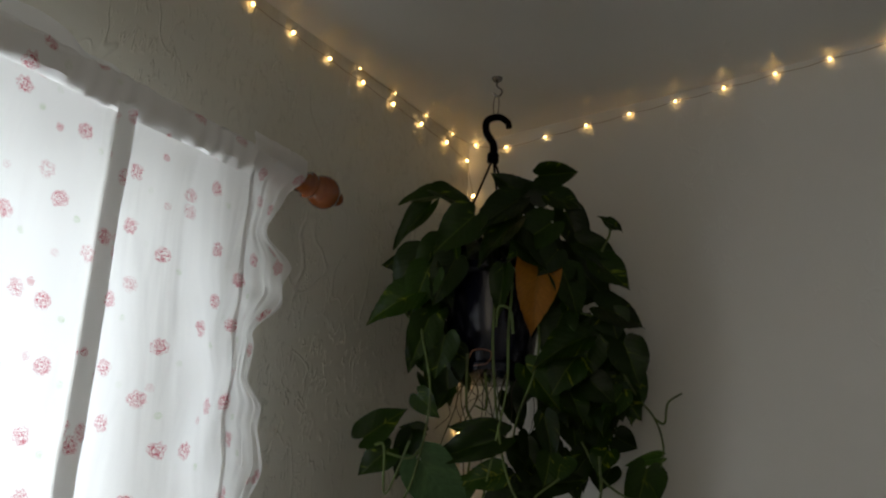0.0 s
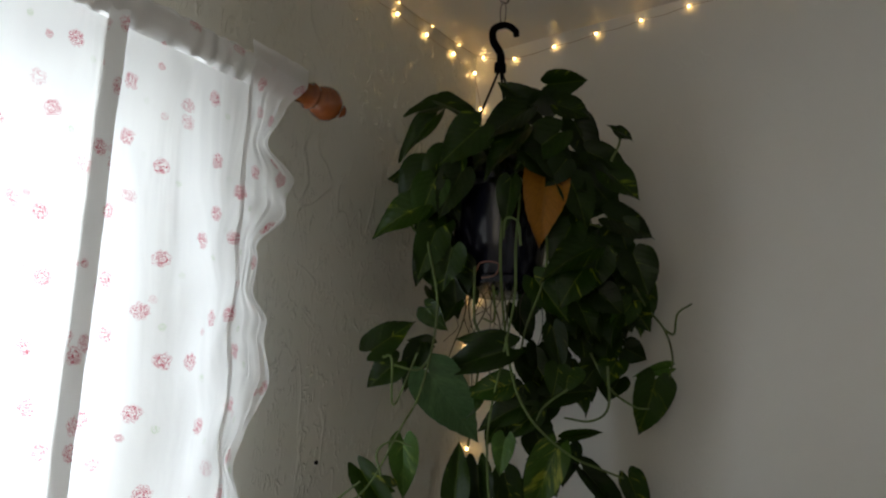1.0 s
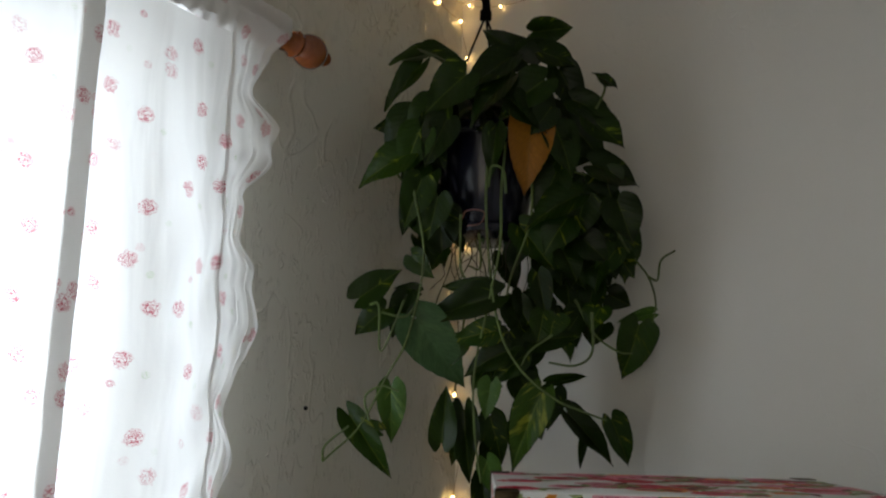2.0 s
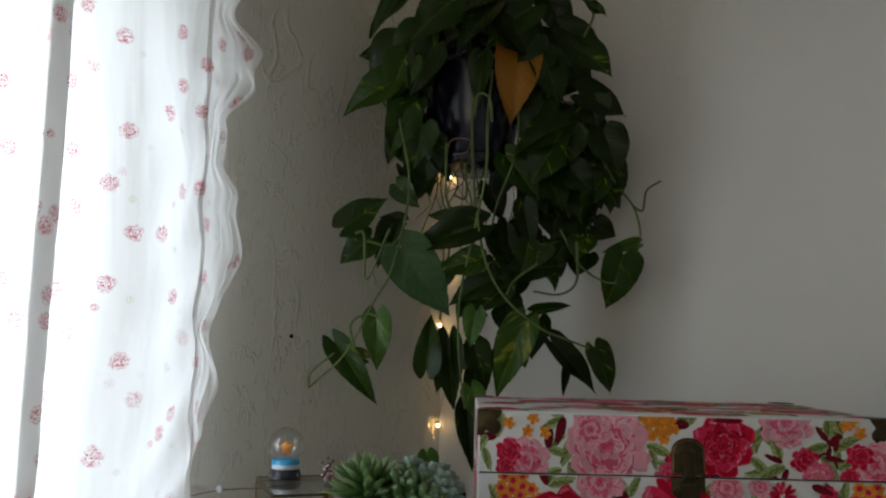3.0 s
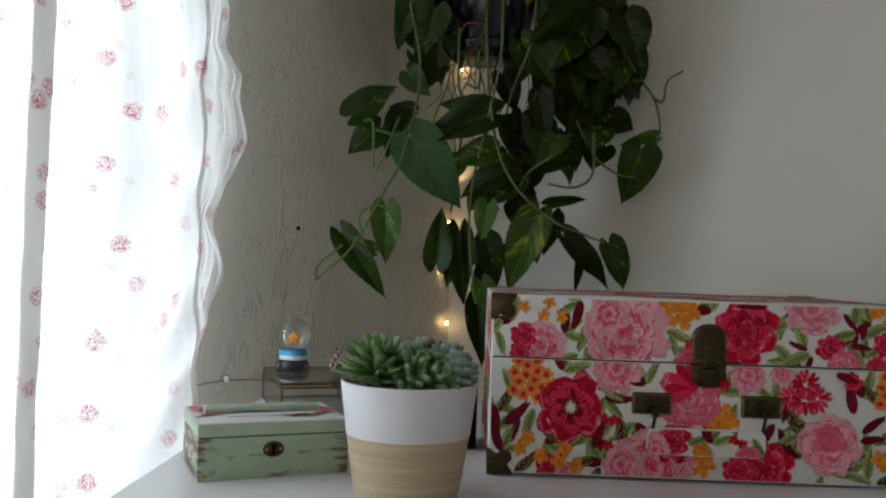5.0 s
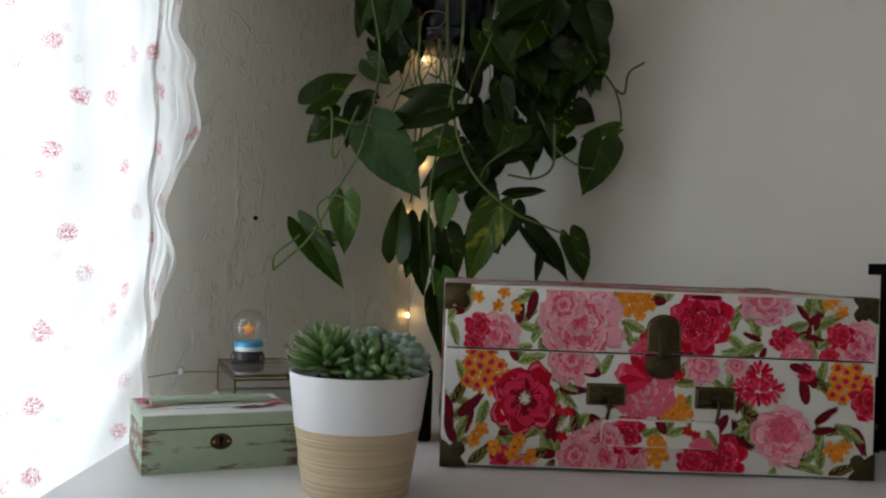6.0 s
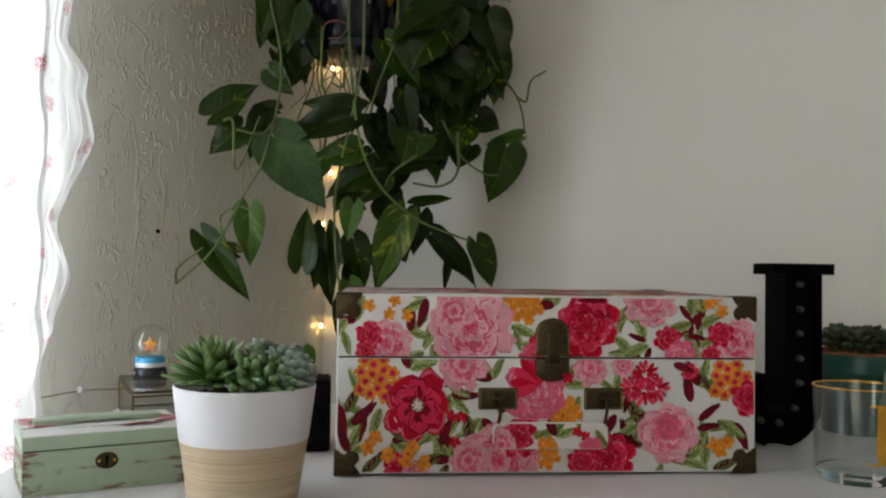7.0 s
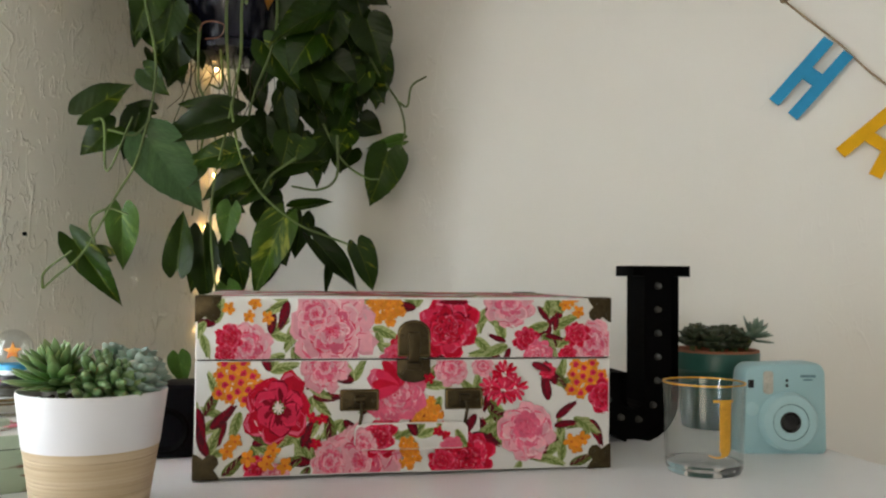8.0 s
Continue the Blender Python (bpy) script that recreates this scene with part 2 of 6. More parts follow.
# ---- building helpers ----
def mesh(name, bm, materials, smooth=True):
    me = bpy.data.meshes.new(name)
    bm.to_mesh(me)
    bm.free()
    for m in materials if isinstance(materials, (list, tuple)) else [materials]:
        me.materials.append(m)
    if smooth:
        me.polygons.foreach_set("use_smooth", [True] * len(me.polygons))
        me.set_sharp_from_angle(angle=radians(38))
    return me


def part(name, bm, material, parent, label="", m=None, smooth=True):
    ob = new(name, mesh(name, bm, material, smooth))
    ob.parent = parent
    if m is not None:
        ob.matrix_local = m
    return tagged(ob, label)


def thing(name, m, label, category, group="", kind=""):
    ob = new(name)
    ob.matrix_world = m
    ob.empty_display_size = 0.05
    return tagged(ob, label, category, group, kind)


def setting(name, bm, material, m, label, category):
    ob = new(name, mesh(name, bm, material))
    ob.matrix_world = m
    return tagged(ob, label, category, "", "structure")


def box(bm, x0, y0, z0, x1, y1, z1, bevel=0.0, seg=2):
    """A bevelled block added to bm."""
    made = bmesh.ops.create_cube(bm, size=1.0, matrix=Matrix.LocRotScale(((x0 + x1) / 2, (y0 + y1) / 2, (z0 + z1) / 2), None, (x1 - x0, y1 - y0, z1 - z0)))
    if bevel:
        edges = list({e for v in made["verts"] for e in v.link_edges})
        bmesh.ops.bevel(bm, geom=edges, offset=bevel, segments=seg, profile=0.5, affect="EDGES")
    return bm


def turned(profile, steps=40, bm=None, m=Matrix()):
    """A body of revolution round z from (radius, height) pairs."""
    bm = bm or bmesh.new()
    rings = []
    for r, z in profile:
        rings.append([bm.verts.new(m @ Vector((max(r, 1e-5) * math.cos(2 * math.pi * i / steps), max(r, 1e-5) * math.sin(2 * math.pi * i / steps), z))) for i in range(steps)])
    for a, b in zip(rings, rings[1:]):
        for i in range(steps):
            bm.faces.new((a[i], a[(i + 1) % steps], b[(i + 1) % steps], b[i]))
    bmesh.ops.remove_doubles(bm, verts=bm.verts, dist=2e-5)
    bmesh.ops.recalc_face_normals(bm, faces=bm.faces)
    return bm


def tube(points, radius, bm=None, sides=8, ends=True, taper=1.0):
    """A round rod along points."""
    bm = bm or bmesh.new()
    pts = [Vector(p) for p in points]
    rings = []
    for i, p in enumerate(pts):
        d = (pts[min(i + 1, len(pts) - 1)] - pts[max(i - 1, 0)]).normalized()
        a = d.cross(Vector((0.31, 0.95, 0.11))).normalized()
        b = d.cross(a)
        r = radius * (1 + (taper - 1) * i / max(1, len(pts) - 1))
        rings.append([bm.verts.new(p + r * (a * math.cos(2 * math.pi * k / sides) + b * math.sin(2 * math.pi * k / sides))) for k in range(sides)])
    for a, b in zip(rings, rings[1:]):
        for k in range(sides):
            bm.faces.new((a[k], a[(k + 1) % sides], b[(k + 1) % sides], b[k]))
    if ends:
        bm.faces.new(rings[0][::-1])
        bm.faces.new(rings[-1])
    bmesh.ops.recalc_face_normals(bm, faces=bm.faces)
    return bm


def curve(points, n=8):
    """Points of a smooth line through the given ones."""
    p = [Vector(q) for q in points]
    p = [2 * p[0] - p[1]] + p + [2 * p[-1] - p[-2]]
    out = []
    for i in range(1, len(p) - 2):
        for k in range(n):
            t = k / n
            out.append(0.5 * (2 * p[i] + (p[i + 1] - p[i - 1]) * t + (2 * p[i - 1] - 5 * p[i] + 4 * p[i + 1] - p[i + 2]) * t * t + (3 * p[i] - p[i - 1] - 3 * p[i + 1] + p[i + 2]) * t ** 3))
    return out + [p[-2]]


def plate(outline, depth, bevel=0.0):
    """A flat outline in x and z, given depth along +y."""
    bm = bmesh.new()
    vs = [bm.verts.new((x, 0, z)) for x, z in outline]
    face = bm.faces.new(vs)
    top = bmesh.ops.extrude_face_region(bm, geom=[face])["geom"]
    for v in top:
        if isinstance(v, bmesh.types.BMVert):
            v.co.y += depth
    bmesh.ops.recalc_face_normals(bm, faces=bm.faces)
    if bevel:
        edges = [e for e in bm.edges if abs(e.verts[0].co.y - e.verts[1].co.y) < 1e-6]
        bmesh.ops.bevel(bm, geom=edges, offset=bevel, segments=2, profile=0.5, affect="EDGES")
    return bm


# ---- room ----
RX, RY = 3.2, 3.6
# floor and far walls are unseen, kept pale to bounce more light
bm = bmesh.new()
box(bm, -0.2, -RY - 0.2, -0.2, RX + 0.2, 0.2, 0.0)
setting("floor", bm, M_FLOOR, CORNER, "unseen floor of the room, light oak chosen to bounce light", "floor")
bm = bmesh.new()
box(bm, -0.2, -RY - 0.2, CEIL, RX + 0.2, 0.2, CEIL + 0.15)
setting("ceiling", bm, M_CEIL, CORNER, "off-white painted plaster ceiling with slight gloss", "ceiling")
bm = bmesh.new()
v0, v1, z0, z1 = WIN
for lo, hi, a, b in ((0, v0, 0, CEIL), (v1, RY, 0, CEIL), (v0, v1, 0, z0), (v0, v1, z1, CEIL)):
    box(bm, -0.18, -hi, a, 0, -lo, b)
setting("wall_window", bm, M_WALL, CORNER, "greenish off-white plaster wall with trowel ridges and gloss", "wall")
bm = bmesh.new()
box(bm, -0.18, 0, 0, RX + 0.18, 0.18, CEIL)
setting("wall_back", bm, M_WALL2, CORNER, "smooth off-white painted plaster wall", "wall")
bm = bmesh.new()
box(bm, RX, -RY - 0.18, 0, RX + 0.18, 0, CEIL)
setting("wall_east", bm, M_WALL2, CORNER, "plain off-white painted wall", "wall")
bm = bmesh.new()
# opening made for the added fill light
for lo, hi, a, b in ((-0.18, FILL_WIN[0], 0, CEIL), (FILL_WIN[1], RX, 0, CEIL), (FILL_WIN[0], FILL_WIN[1], 0, FILL_WIN[2]), (FILL_WIN[0], FILL_WIN[1], FILL_WIN[3], CEIL)):
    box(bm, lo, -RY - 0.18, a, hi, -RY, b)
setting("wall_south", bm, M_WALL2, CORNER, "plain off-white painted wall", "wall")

# window behind the curtain
win = thing("window_1", CORNER @ pose(0, 0, 0), "white painted sash window behind the curtain", "window", "", "structure")
bm = bmesh.new()
for lo, hi, a, b in ((v0, v0 + 0.05, z0, z1), (v1 - 0.05, v1, z0, z1), (v0 + 0.05, v1 - 0.05, z0, z0 + 0.05), (v0 + 0.05, v1 - 0.05, z1 - 0.05, z1)):
    box(bm, -0.17, -hi, a, -0.12, -lo, b, 0.004)
part("window_frame", bm, M_FRAME, win)
bm = bmesh.new()
box(bm, -0.16, -v1 + 0.05, 1.50, -0.13, -v0 - 0.05, 1.54, 0.004)
part("meeting_rail", bm, M_FRAME, win)
bm = bmesh.new()
box(bm, -0.12, -v1, z0 - 0.02, 0.03, -v0, z0 + 0.004, 0.004)
part("window_sill", bm, M_FRAME, win)
for a, b in ((z0 + 0.05, 1.50), (1.54, z1 - 0.05)):
    bm = bmesh.new()
    box(bm, -0.149, -v1 + 0.05, a, -0.145, -v0 - 0.05, b)
    pane = part("pane", bm, M_SHEET, win)
    pane.visible_shadow = False

# frame and pane for the unseen, added fill window
fill_win = thing("fill_window", CORNER, "unseen white window facing the desk, added for fill light", "window", "", "structure")
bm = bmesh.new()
x0, x1, z0, z1 = FILL_WIN
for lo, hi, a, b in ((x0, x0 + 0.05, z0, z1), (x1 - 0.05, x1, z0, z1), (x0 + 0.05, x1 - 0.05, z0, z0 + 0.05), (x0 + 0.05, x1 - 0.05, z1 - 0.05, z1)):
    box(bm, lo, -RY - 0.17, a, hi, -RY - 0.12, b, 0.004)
part("window_frame", bm, M_FRAME, fill_win)
pane = part("pane", box(bmesh.new(), x0 + 0.05, -RY - 0.149, z0 + 0.05, x1 - 0.05, -RY - 0.145, z1 - 0.05), M_SHEET, fill_win)
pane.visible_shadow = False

# desk with a white top, set across the corner
desk = thing("desk", pose(0, 0, 0), "white laminate desk standing across the room's corner", "desk")
bm = plate([(-0.262, 0.36), (0.781, 0.36), (0.781, 0.88), (0.795, 1.30), (0.792, 1.345), (0.775, 1.354), (-0.215, 1.405), (-0.228, 1.385)], 0.03)
bm.transform(Matrix(((1, 0, 0, 0), (0, 0, 1, 0), (0, -1, 0, TABLE), (0, 0, 0, 1))))
bmesh.ops.bevel(bm, geom=[e for e in bm.edges], offset=0.003, segments=2, affect="EDGES")
part("tabletop", bm, M_TABLE, desk)
for x in (-0.19, 0.70):
    for y in (0.40, 1.28):
        part("leg", box(bmesh.new(), x, y, 0, x + 0.045, y + 0.045, TABLE - 0.03, 0.003), M_TABLE, desk)
for y in (0.41, 1.29):
    part("apron", box(bmesh.new(), -0.145, y, TABLE - 0.12, 0.70, y + 0.02, TABLE - 0.03), M_TABLE, desk)


# ---- curtain on its wooden rod ----
def smooth_noise(x, y, s):
    return noise.noise(Vector((x * s, y * s, 3.7)))


def between(pairs, z):
    """A smooth value between (height, value) pairs that go down."""
    for (a, va), (b, vb) in zip(pairs, pairs[1:]):
        if z >= b:
            k = min(1, max(0, (a - z) / (a - b)))
            k = k * k * (3 - 2 * k)
            return va + (vb - va) * k
    return pairs[-1][1]


rod = thing("curtain_rod", CORNER, "varnished wooden curtain rod with a turned knob end", "curtain rod")
RODZ, RODU = 2.042, 0.088
bm = tube([(RODU, -0.61, RODZ), (RODU, -2.6, RODZ)], 0.016, sides=24)
part("pole", bm, M_WOOD, rod)
bm = turned([(0.0, 0.0), (0.009, 0.001), (0.012, 0.006), (0.0115, 0.011), (0.009, 0.014), (0.011, 0.017), (0.021, 0.023), (0.027, 0.033), (0.0285, 0.043),
             (0.026, 0.055), (0.020, 0.066), (0.016, 0.071), (0.021, 0.075), (0.022, 0.080), (0.018, 0.086), (0.018, 0.10)], 32)
part("finial", bm, M_WOOD, rod, "round turned wooden finial", pose(RODU, -0.536, RODZ, 90, 0, 0))
for v in (0.69, 2.5):
    bm = bmesh.new()
    box(bm, 0.0, -v - 0.012, RODZ - 0.03, RODU - 0.014, -v + 0.012, RODZ + 0.005, 0.003)
    part("bracket", bm, M_WOOD, rod)


def fold(v, z, near):
    """How far the cloth stands off its mean plane."""
    w = min(1, max(0, (RODZ - 0.02 - z) / 0.3))
    a = 0.007 * math.sin(v * 46 + 0.8 * math.sin(z * 5)) + 0.007 * math.sin(v * 21 + 1.3 + z * 1.7) + 0.016 * smooth_noise(v, z * 0.3, 7)
    b = 0.005 * math.sin((v - 0.75) * 60 + z * 48 + 4 * smooth_noise(v, z, 4)) * max(0, 1 - abs(v - 0.77) / 0.10)
    return w * (a + b) * near + 0.003 * smooth_noise(v + 5, z, 16)


def cloth_sheet(v0, v1, z0, z1, off, nv, nz, near=1.0):
    """A hanging sheet of cloth in the window wall's frame."""
    bm = bmesh.new()
    uvl = bm.loops.layers.uv.new("cloth")
    grid, flat = [], {}
    for j in range(nz + 1):
        z = z1 + (z0 - z1) * j / nz
        row = []
        for i in range(nv + 1):
            v = v0 + (v1 - v0) * i / nv
            vert = bm.verts.new((off + fold(v, z, near), -v, z))
            flat[vert] = (v, z)
            row.append(vert)
        grid.append(row)
    for a, b in zip(grid, grid[1:]):
        for i in range(nv):
            f = bm.faces.new((a[i], a[i + 1], b[i + 1], b[i]))
            for lp in f.loops:
                lp[uvl].uv = flat[lp.vert]
    return bm


def panel(label, v0, v1):
    c = thing("curtain", CORNER, label, "curtain", "curtains at the window")
    part("cloth", cloth_sheet(v0, v1, 1.0, RODZ - 0.036, RODU + 0.010, 90, 120), M_CLOTH, c)
    # pocket round the rod
    bm = bmesh.new()
    uvl = bm.loops.layers.uv.new("cloth")
    steps, along = 20, 90
    rings = []
    for i in range(along + 1):
        v = v0 + (v1 - v0) * i / along
        ring = []
        for k in range(steps + 1):
            a = radians(-90 + 340 * k / steps)
            r = 0.0195 + 0.003 * smooth_noise(v * 3, k * 0.25, 6) + 0.0012 * math.sin(v * 190 + 2 * math.sin(v * 31))
            ring.append((bm.verts.new((RODU + r * math.cos(a), -v, RODZ + r * math.sin(a) * (1.0 if math.sin(a) > 0 else 1.9))), (v, RODZ + 0.15 * (k / steps - 0.5))))
        rings.append(ring)
    for a, b in zip(rings, rings[1:]):
        for k in range(steps):
            f = bm.faces.new((a[k][0], a[k + 1][0], b[k + 1][0], b[k][0]))
            for lp, q in zip(f.loops, (a[k], a[k + 1], b[k + 1], b[k])):
                lp[uvl].uv = q[1]
    part("rod_pocket", bm, M_POCKET, c)
    # frill standing up behind the rod
    bm = bmesh.new()
    uvl = bm.loops.layers.uv.new("cloth")
    rows = []
    for j in range(6):
        rows.append([])
        for i in range(121):
            v = v0 + (v1 - v0) * i / 120
            high = 0.006 + 0.042 * max(0, min(1, (v - 0.88) / 0.25)) + 0.010 * smooth_noise(v, 2, 18)
            z = RODZ + 0.012 + high * j / 5
            rows[-1].append((bm.verts.new((RODU - 0.004 - 0.012 * j / 5 + 0.008 * j / 5 * math.sin(v * 60 + 3 * smooth_noise(v, 1, 9)), -v, z)), (v, z)))
    for a, b in zip(rows, rows[1:]):
        for i in range(120):
            q = (a[i], a[i + 1], b[i + 1], b[i])
            f = bm.faces.new([e[0] for e in q])
            for lp, e in zip(f.loops, q):
                lp[uvl].uv = e[1]
    part("header", bm, M_FRILL, c, "frill above the rod")
    return c


right = panel("thin white cotton curtain with pink roses and a ruffled edge", 0.748, 0.985)
# ends short of the window's far side, unseen, so extra light comes in
left = panel("thin white cotton curtain with small pink rose print", 0.955, 1.42)
part("hem", cloth_sheet(0.957, 0.986, 1.0, RODZ - 0.01, RODU + 0.017, 6, 110), M_HEM, left, "doubled hem of the same cloth")

SCALLOP = [(2.09, 0.625), (2.05, 0.635), (1.995, 0.67), (1.925, 0.70), (1.887, 0.645), (1.84, 0.655), (1.77, 0.70), (1.715, 0.71), (1.67, 0.668), (1.60, 0.664),
           (1.55, 0.678), (1.478, 0.722), (1.44, 0.705), (1.40, 0.70), (1.35, 0.715), (1.30, 0.742), (1.24, 0.746), (0.99, 0.742)]
bm = bmesh.new()
uvl = bm.loops.layers.uv.new("cloth")
grid = []
for j in range(221):
    z = RODZ + 0.035 + (1.0 - RODZ - 0.035) * j / 220
    outer, row = between(SCALLOP, z) + 0.004 * smooth_noise(2, z, 30), []
    over = max(0, 1 - abs(z - RODZ) / 0.03)
    for i in range(19):
        s = i / 18
        v = 0.753 + (outer - 0.753) * s
        gather = 0.0012 * math.sin(z * 120 + 2 * math.sin(z * 31)) * (1 - s) + 0.006 * s * math.sin((z + 0.05 * s) * 58 + 1.5 * math.sin(z * 17)) + 0.008 * s * smooth_noise(s, z, 12)
        x = RODU + 0.0125 + fold(0.757, z, 1.0) * (1 - s) + gather * (1 - over) + 0.012 * over - 0.008 * s
        row.append((bm.verts.new((x, -v, z)), (0.757 - 0.12 * s, z)))
    grid.append(row)
for a, b in zip(grid, grid[1:]):
    for i in range(18):
        q = (a[i], a[i + 1], b[i + 1], b[i])
        f = bm.faces.new([e[0] for e in q])
        for lp, e in zip(f.loops, q):
            lp[uvl].uv = e[1]
part("ruffle", bm, M_RUFFLE, right, "gathered ruffle with scalloped edge")
part("seam", cloth_sheet(0.748, 0.7525, 1.0, RODZ + 0.02, RODU + 0.0155, 4, 110), M_SEAM, right, "stitched seam of the ruffle")

# ---- hanging plant ----
def foliage(name, dark, light, amount):
    """Glossy leaf: streaks of a second colour along its side veins, a pale midrib, some light through it."""
    m = bpy.data.materials.new(name)
    m.use_nodes = True
    n, l = m.node_tree.nodes, m.node_tree.links
    b = n["Principled BSDF"]

    def sums(op, a, c):
        k = n.new("ShaderNodeMath")
        k.operation = op
        for i, v in enumerate((a, c)):
            if isinstance(v, (int, float)):
                k.inputs[i].default_value = v
            else:
                l.new(v, k.inputs[i])
        return k.outputs[0]

    def ranged(value, a, c, lo=0.0, hi=1.0):
        k = n.new("ShaderNodeMapRange")
        k.interpolation_type = "SMOOTHSTEP"
        for key, v in (("From Min", a), ("From Max", c), ("To Min", lo), ("To Max", hi)):
            k.inputs[key].default_value = v
        l.new(value, k.inputs["Value"])
        return k.outputs[0]

    def mixed(a, c, factor):
        k = n.new("ShaderNodeMix")
        k.data_type = "RGBA"
        for key, v in (("A", a), ("B", c), ("Factor", factor)):
            if isinstance(v, tuple):
                k.inputs[key].default_value = (*v, 1)
            else:
                l.new(v, k.inputs[key])
        return k.outputs["Result"]

    tc, info, sep = n.new("ShaderNodeTexCoord"), n.new("ShaderNodeObjectInfo"), n.new("ShaderNodeSeparateXYZ")
    l.new(tc.outputs["Object"], sep.inputs[0])
    x, y, chance = sep.outputs[0], sep.outputs[1], info.outputs["Random"]
    off_rib = sums("ABSOLUTE", x, 0)
    vein = sums("SUBTRACT", y, sums("MULTIPLY", off_rib, 0.75))
    at = n.new("ShaderNodeCombineXYZ")
    l.new(sums("MULTIPLY", x, 1.6), at.inputs[0])
    l.new(sums("MULTIPLY", vein, 5.0), at.inputs[1])
    l.new(sums("MULTIPLY", chance, 91), at.inputs[2])
    streak, cloud = n.new("ShaderNodeTexNoise"), n.new("ShaderNodeTexNoise")
    streak.inputs["Scale"].default_value, streak.inputs["Detail"].default_value, streak.inputs["Distortion"].default_value = 1.5, 5, 0.4
    cloud.inputs["Scale"].default_value, cloud.inputs["Detail"].default_value = 0.9, 3
    for k in (streak, cloud):
        l.new(at.outputs[0], k.inputs["Vector"])
    both = sums("ADD", sums("MULTIPLY", streak.outputs["Fac"], 0.6), sums("MULTIPLY", cloud.outputs["Fac"], 0.4))
    colour = mixed(dark, light, ranged(both, 0.67 - amount, 0.74 - amount * 0.8))
    fine = n.new("ShaderNodeTexNoise")
    fine.inputs["Scale"].default_value, fine.inputs["Detail"].default_value = 9, 4
    l.new(at.outputs[0], fine.inputs["Vector"])
    hsv = n.new("ShaderNodeHueSaturation")
    l.new(sums("MULTIPLY", ranged(chance, 0, 1, 0.70, 1.35), ranged(fine.outputs["Fac"], 0.3, 0.7, 0.85, 1.15)), hsv.inputs["Value"])
    l.new(mixed(colour, tuple(min(1, c * 1.3 + 0.02) for c in light), ranged(off_rib, 0.030, 0.008, 0, 0.16)), hsv.inputs["Color"])
    l.new(hsv.outputs[0], b.inputs["Base Color"])
    b.inputs["Roughness"].default_value = 0.33
    b.inputs["Specular IOR Level"].default_value = 0.24
    ribs = sums("SINE", sums("MULTIPLY", vein, 42), 0)
    bp = n.new("ShaderNodeBump")
    bp.inputs["Strength"].default_value, bp.inputs["Distance"].default_value = 0.06, 0.008
    l.new(sums("ADD", ribs, sums("MULTIPLY", fine.outputs["Fac"], 1.5)), bp.inputs["Height"])
    l.new(bp.outputs[0], b.inputs["Normal"])
    tr, ms = n.new("ShaderNodeBsdfTranslucent"), n.new("ShaderNodeMixShader")
    l.new(hsv.outputs[0], tr.inputs[0])
    ms.inputs[0].default_value = 0.18
    l.new(b.outputs[0], ms.inputs[1])
    l.new(tr.outputs[0], ms.inputs[2])
    l.new(ms.outputs[0], n["Material Output"].inputs["Surface"])
    return m


LEAFY = {
    "green": foliage("pothos_green", (0.0118, 0.0285, 0.0011), (0.105, 0.145, 0.006), 0.07),
    "light": foliage("pothos_marbled", (0.0150, 0.0370, 0.0018), (0.17, 0.20, 0.010), 0.09),
    "marbled": foliage("pothos_half_yellow", (0.030, 0.062, 0.006), (0.16, 0.18, 0.016), 0.15),
    "variegated": foliage("pothos_variegated", (0.022, 0.055, 0.005), (0.24, 0.25, 0.015), 0.13),
    "pale": foliage("pothos_young", (0.055, 0.120, 0.018), (0.13, 0.22, 0.035), 0.12),
    "blue": foliage("pothos_underside", (0.046, 0.092, 0.034), (0.062, 0.118, 0.042), 0.12),
    "yellow": foliage("pothos_yellowed", (0.26, 0.105, 0.006), (0.040, 0.045, 0.006), 0.06),
}
M_STEM = mat("pothos_stem", (0.12, 0.19, 0.035), 0.5, 0, 0.5, 60, 0.0003, None, (0.05, 0.065, 0.018))
M_VINE_DARK = mat("dark_vine", (0.055, 0.075, 0.018), 0.55, 0, 0.5, 60, 0.0003, None, (0.04, 0.035, 0.015))
M_RUST = mat("dry_tendril", (0.20, 0.075, 0.03), 0.6, 0, 0.4, 60)
M_ROOT = mat("dry_root", (0.045, 0.032, 0.018), 0.8, 0, 0.4, 60)


OUTLINE = [(0, 0.30), (0.05, 0.42), (0.12, 0.48), (0.24, 0.50), (0.38, 0.465), (0.52, 0.395), (0.66, 0.300), (0.78, 0.200), (0.88, 0.110), (0.95, 0.045), (1.0, 0.003)]


def leaf_mesh(kind, cup, bend):
    """A heart-shaped blade of length 1 along +y and width 1, folded along its midrib."""
    bm = bmesh.new()
    rows, half = 16, 5
    grid = []
    for j in range(rows + 1):
        t = j / rows
        w = between([(-k, v) for k, v in OUTLINE], -t)
        row = []
        for i in range(-half, half + 1):
            s = i / half
            back = 0.40 * abs(s) * (1.3 - abs(s)) * max(0, 1 - t * 2.6)
            x = w * s + 0.03 * math.sin(t * 4 + bend * 9) * t
            y = t - back
            z = cup * abs(x) * 1.1 - cup * 0.9 * x * x - bend * t * t * 0.4 + 0.035 * math.sin(t * 9 + s * 2 + bend * 20) * abs(s)
            row.append(bm.verts.new((x, y, z)))
        grid.append(row)
    for a, b in zip(grid, grid[1:]):
        for i in range(2 * half):
            bm.faces.new((a[i], a[i + 1], b[i + 1], b[i]))
    bmesh.ops.recalc_face_normals(bm, faces=bm.faces)
    return mesh("leaf", bm, LEAFY[kind])


BLADES = {}
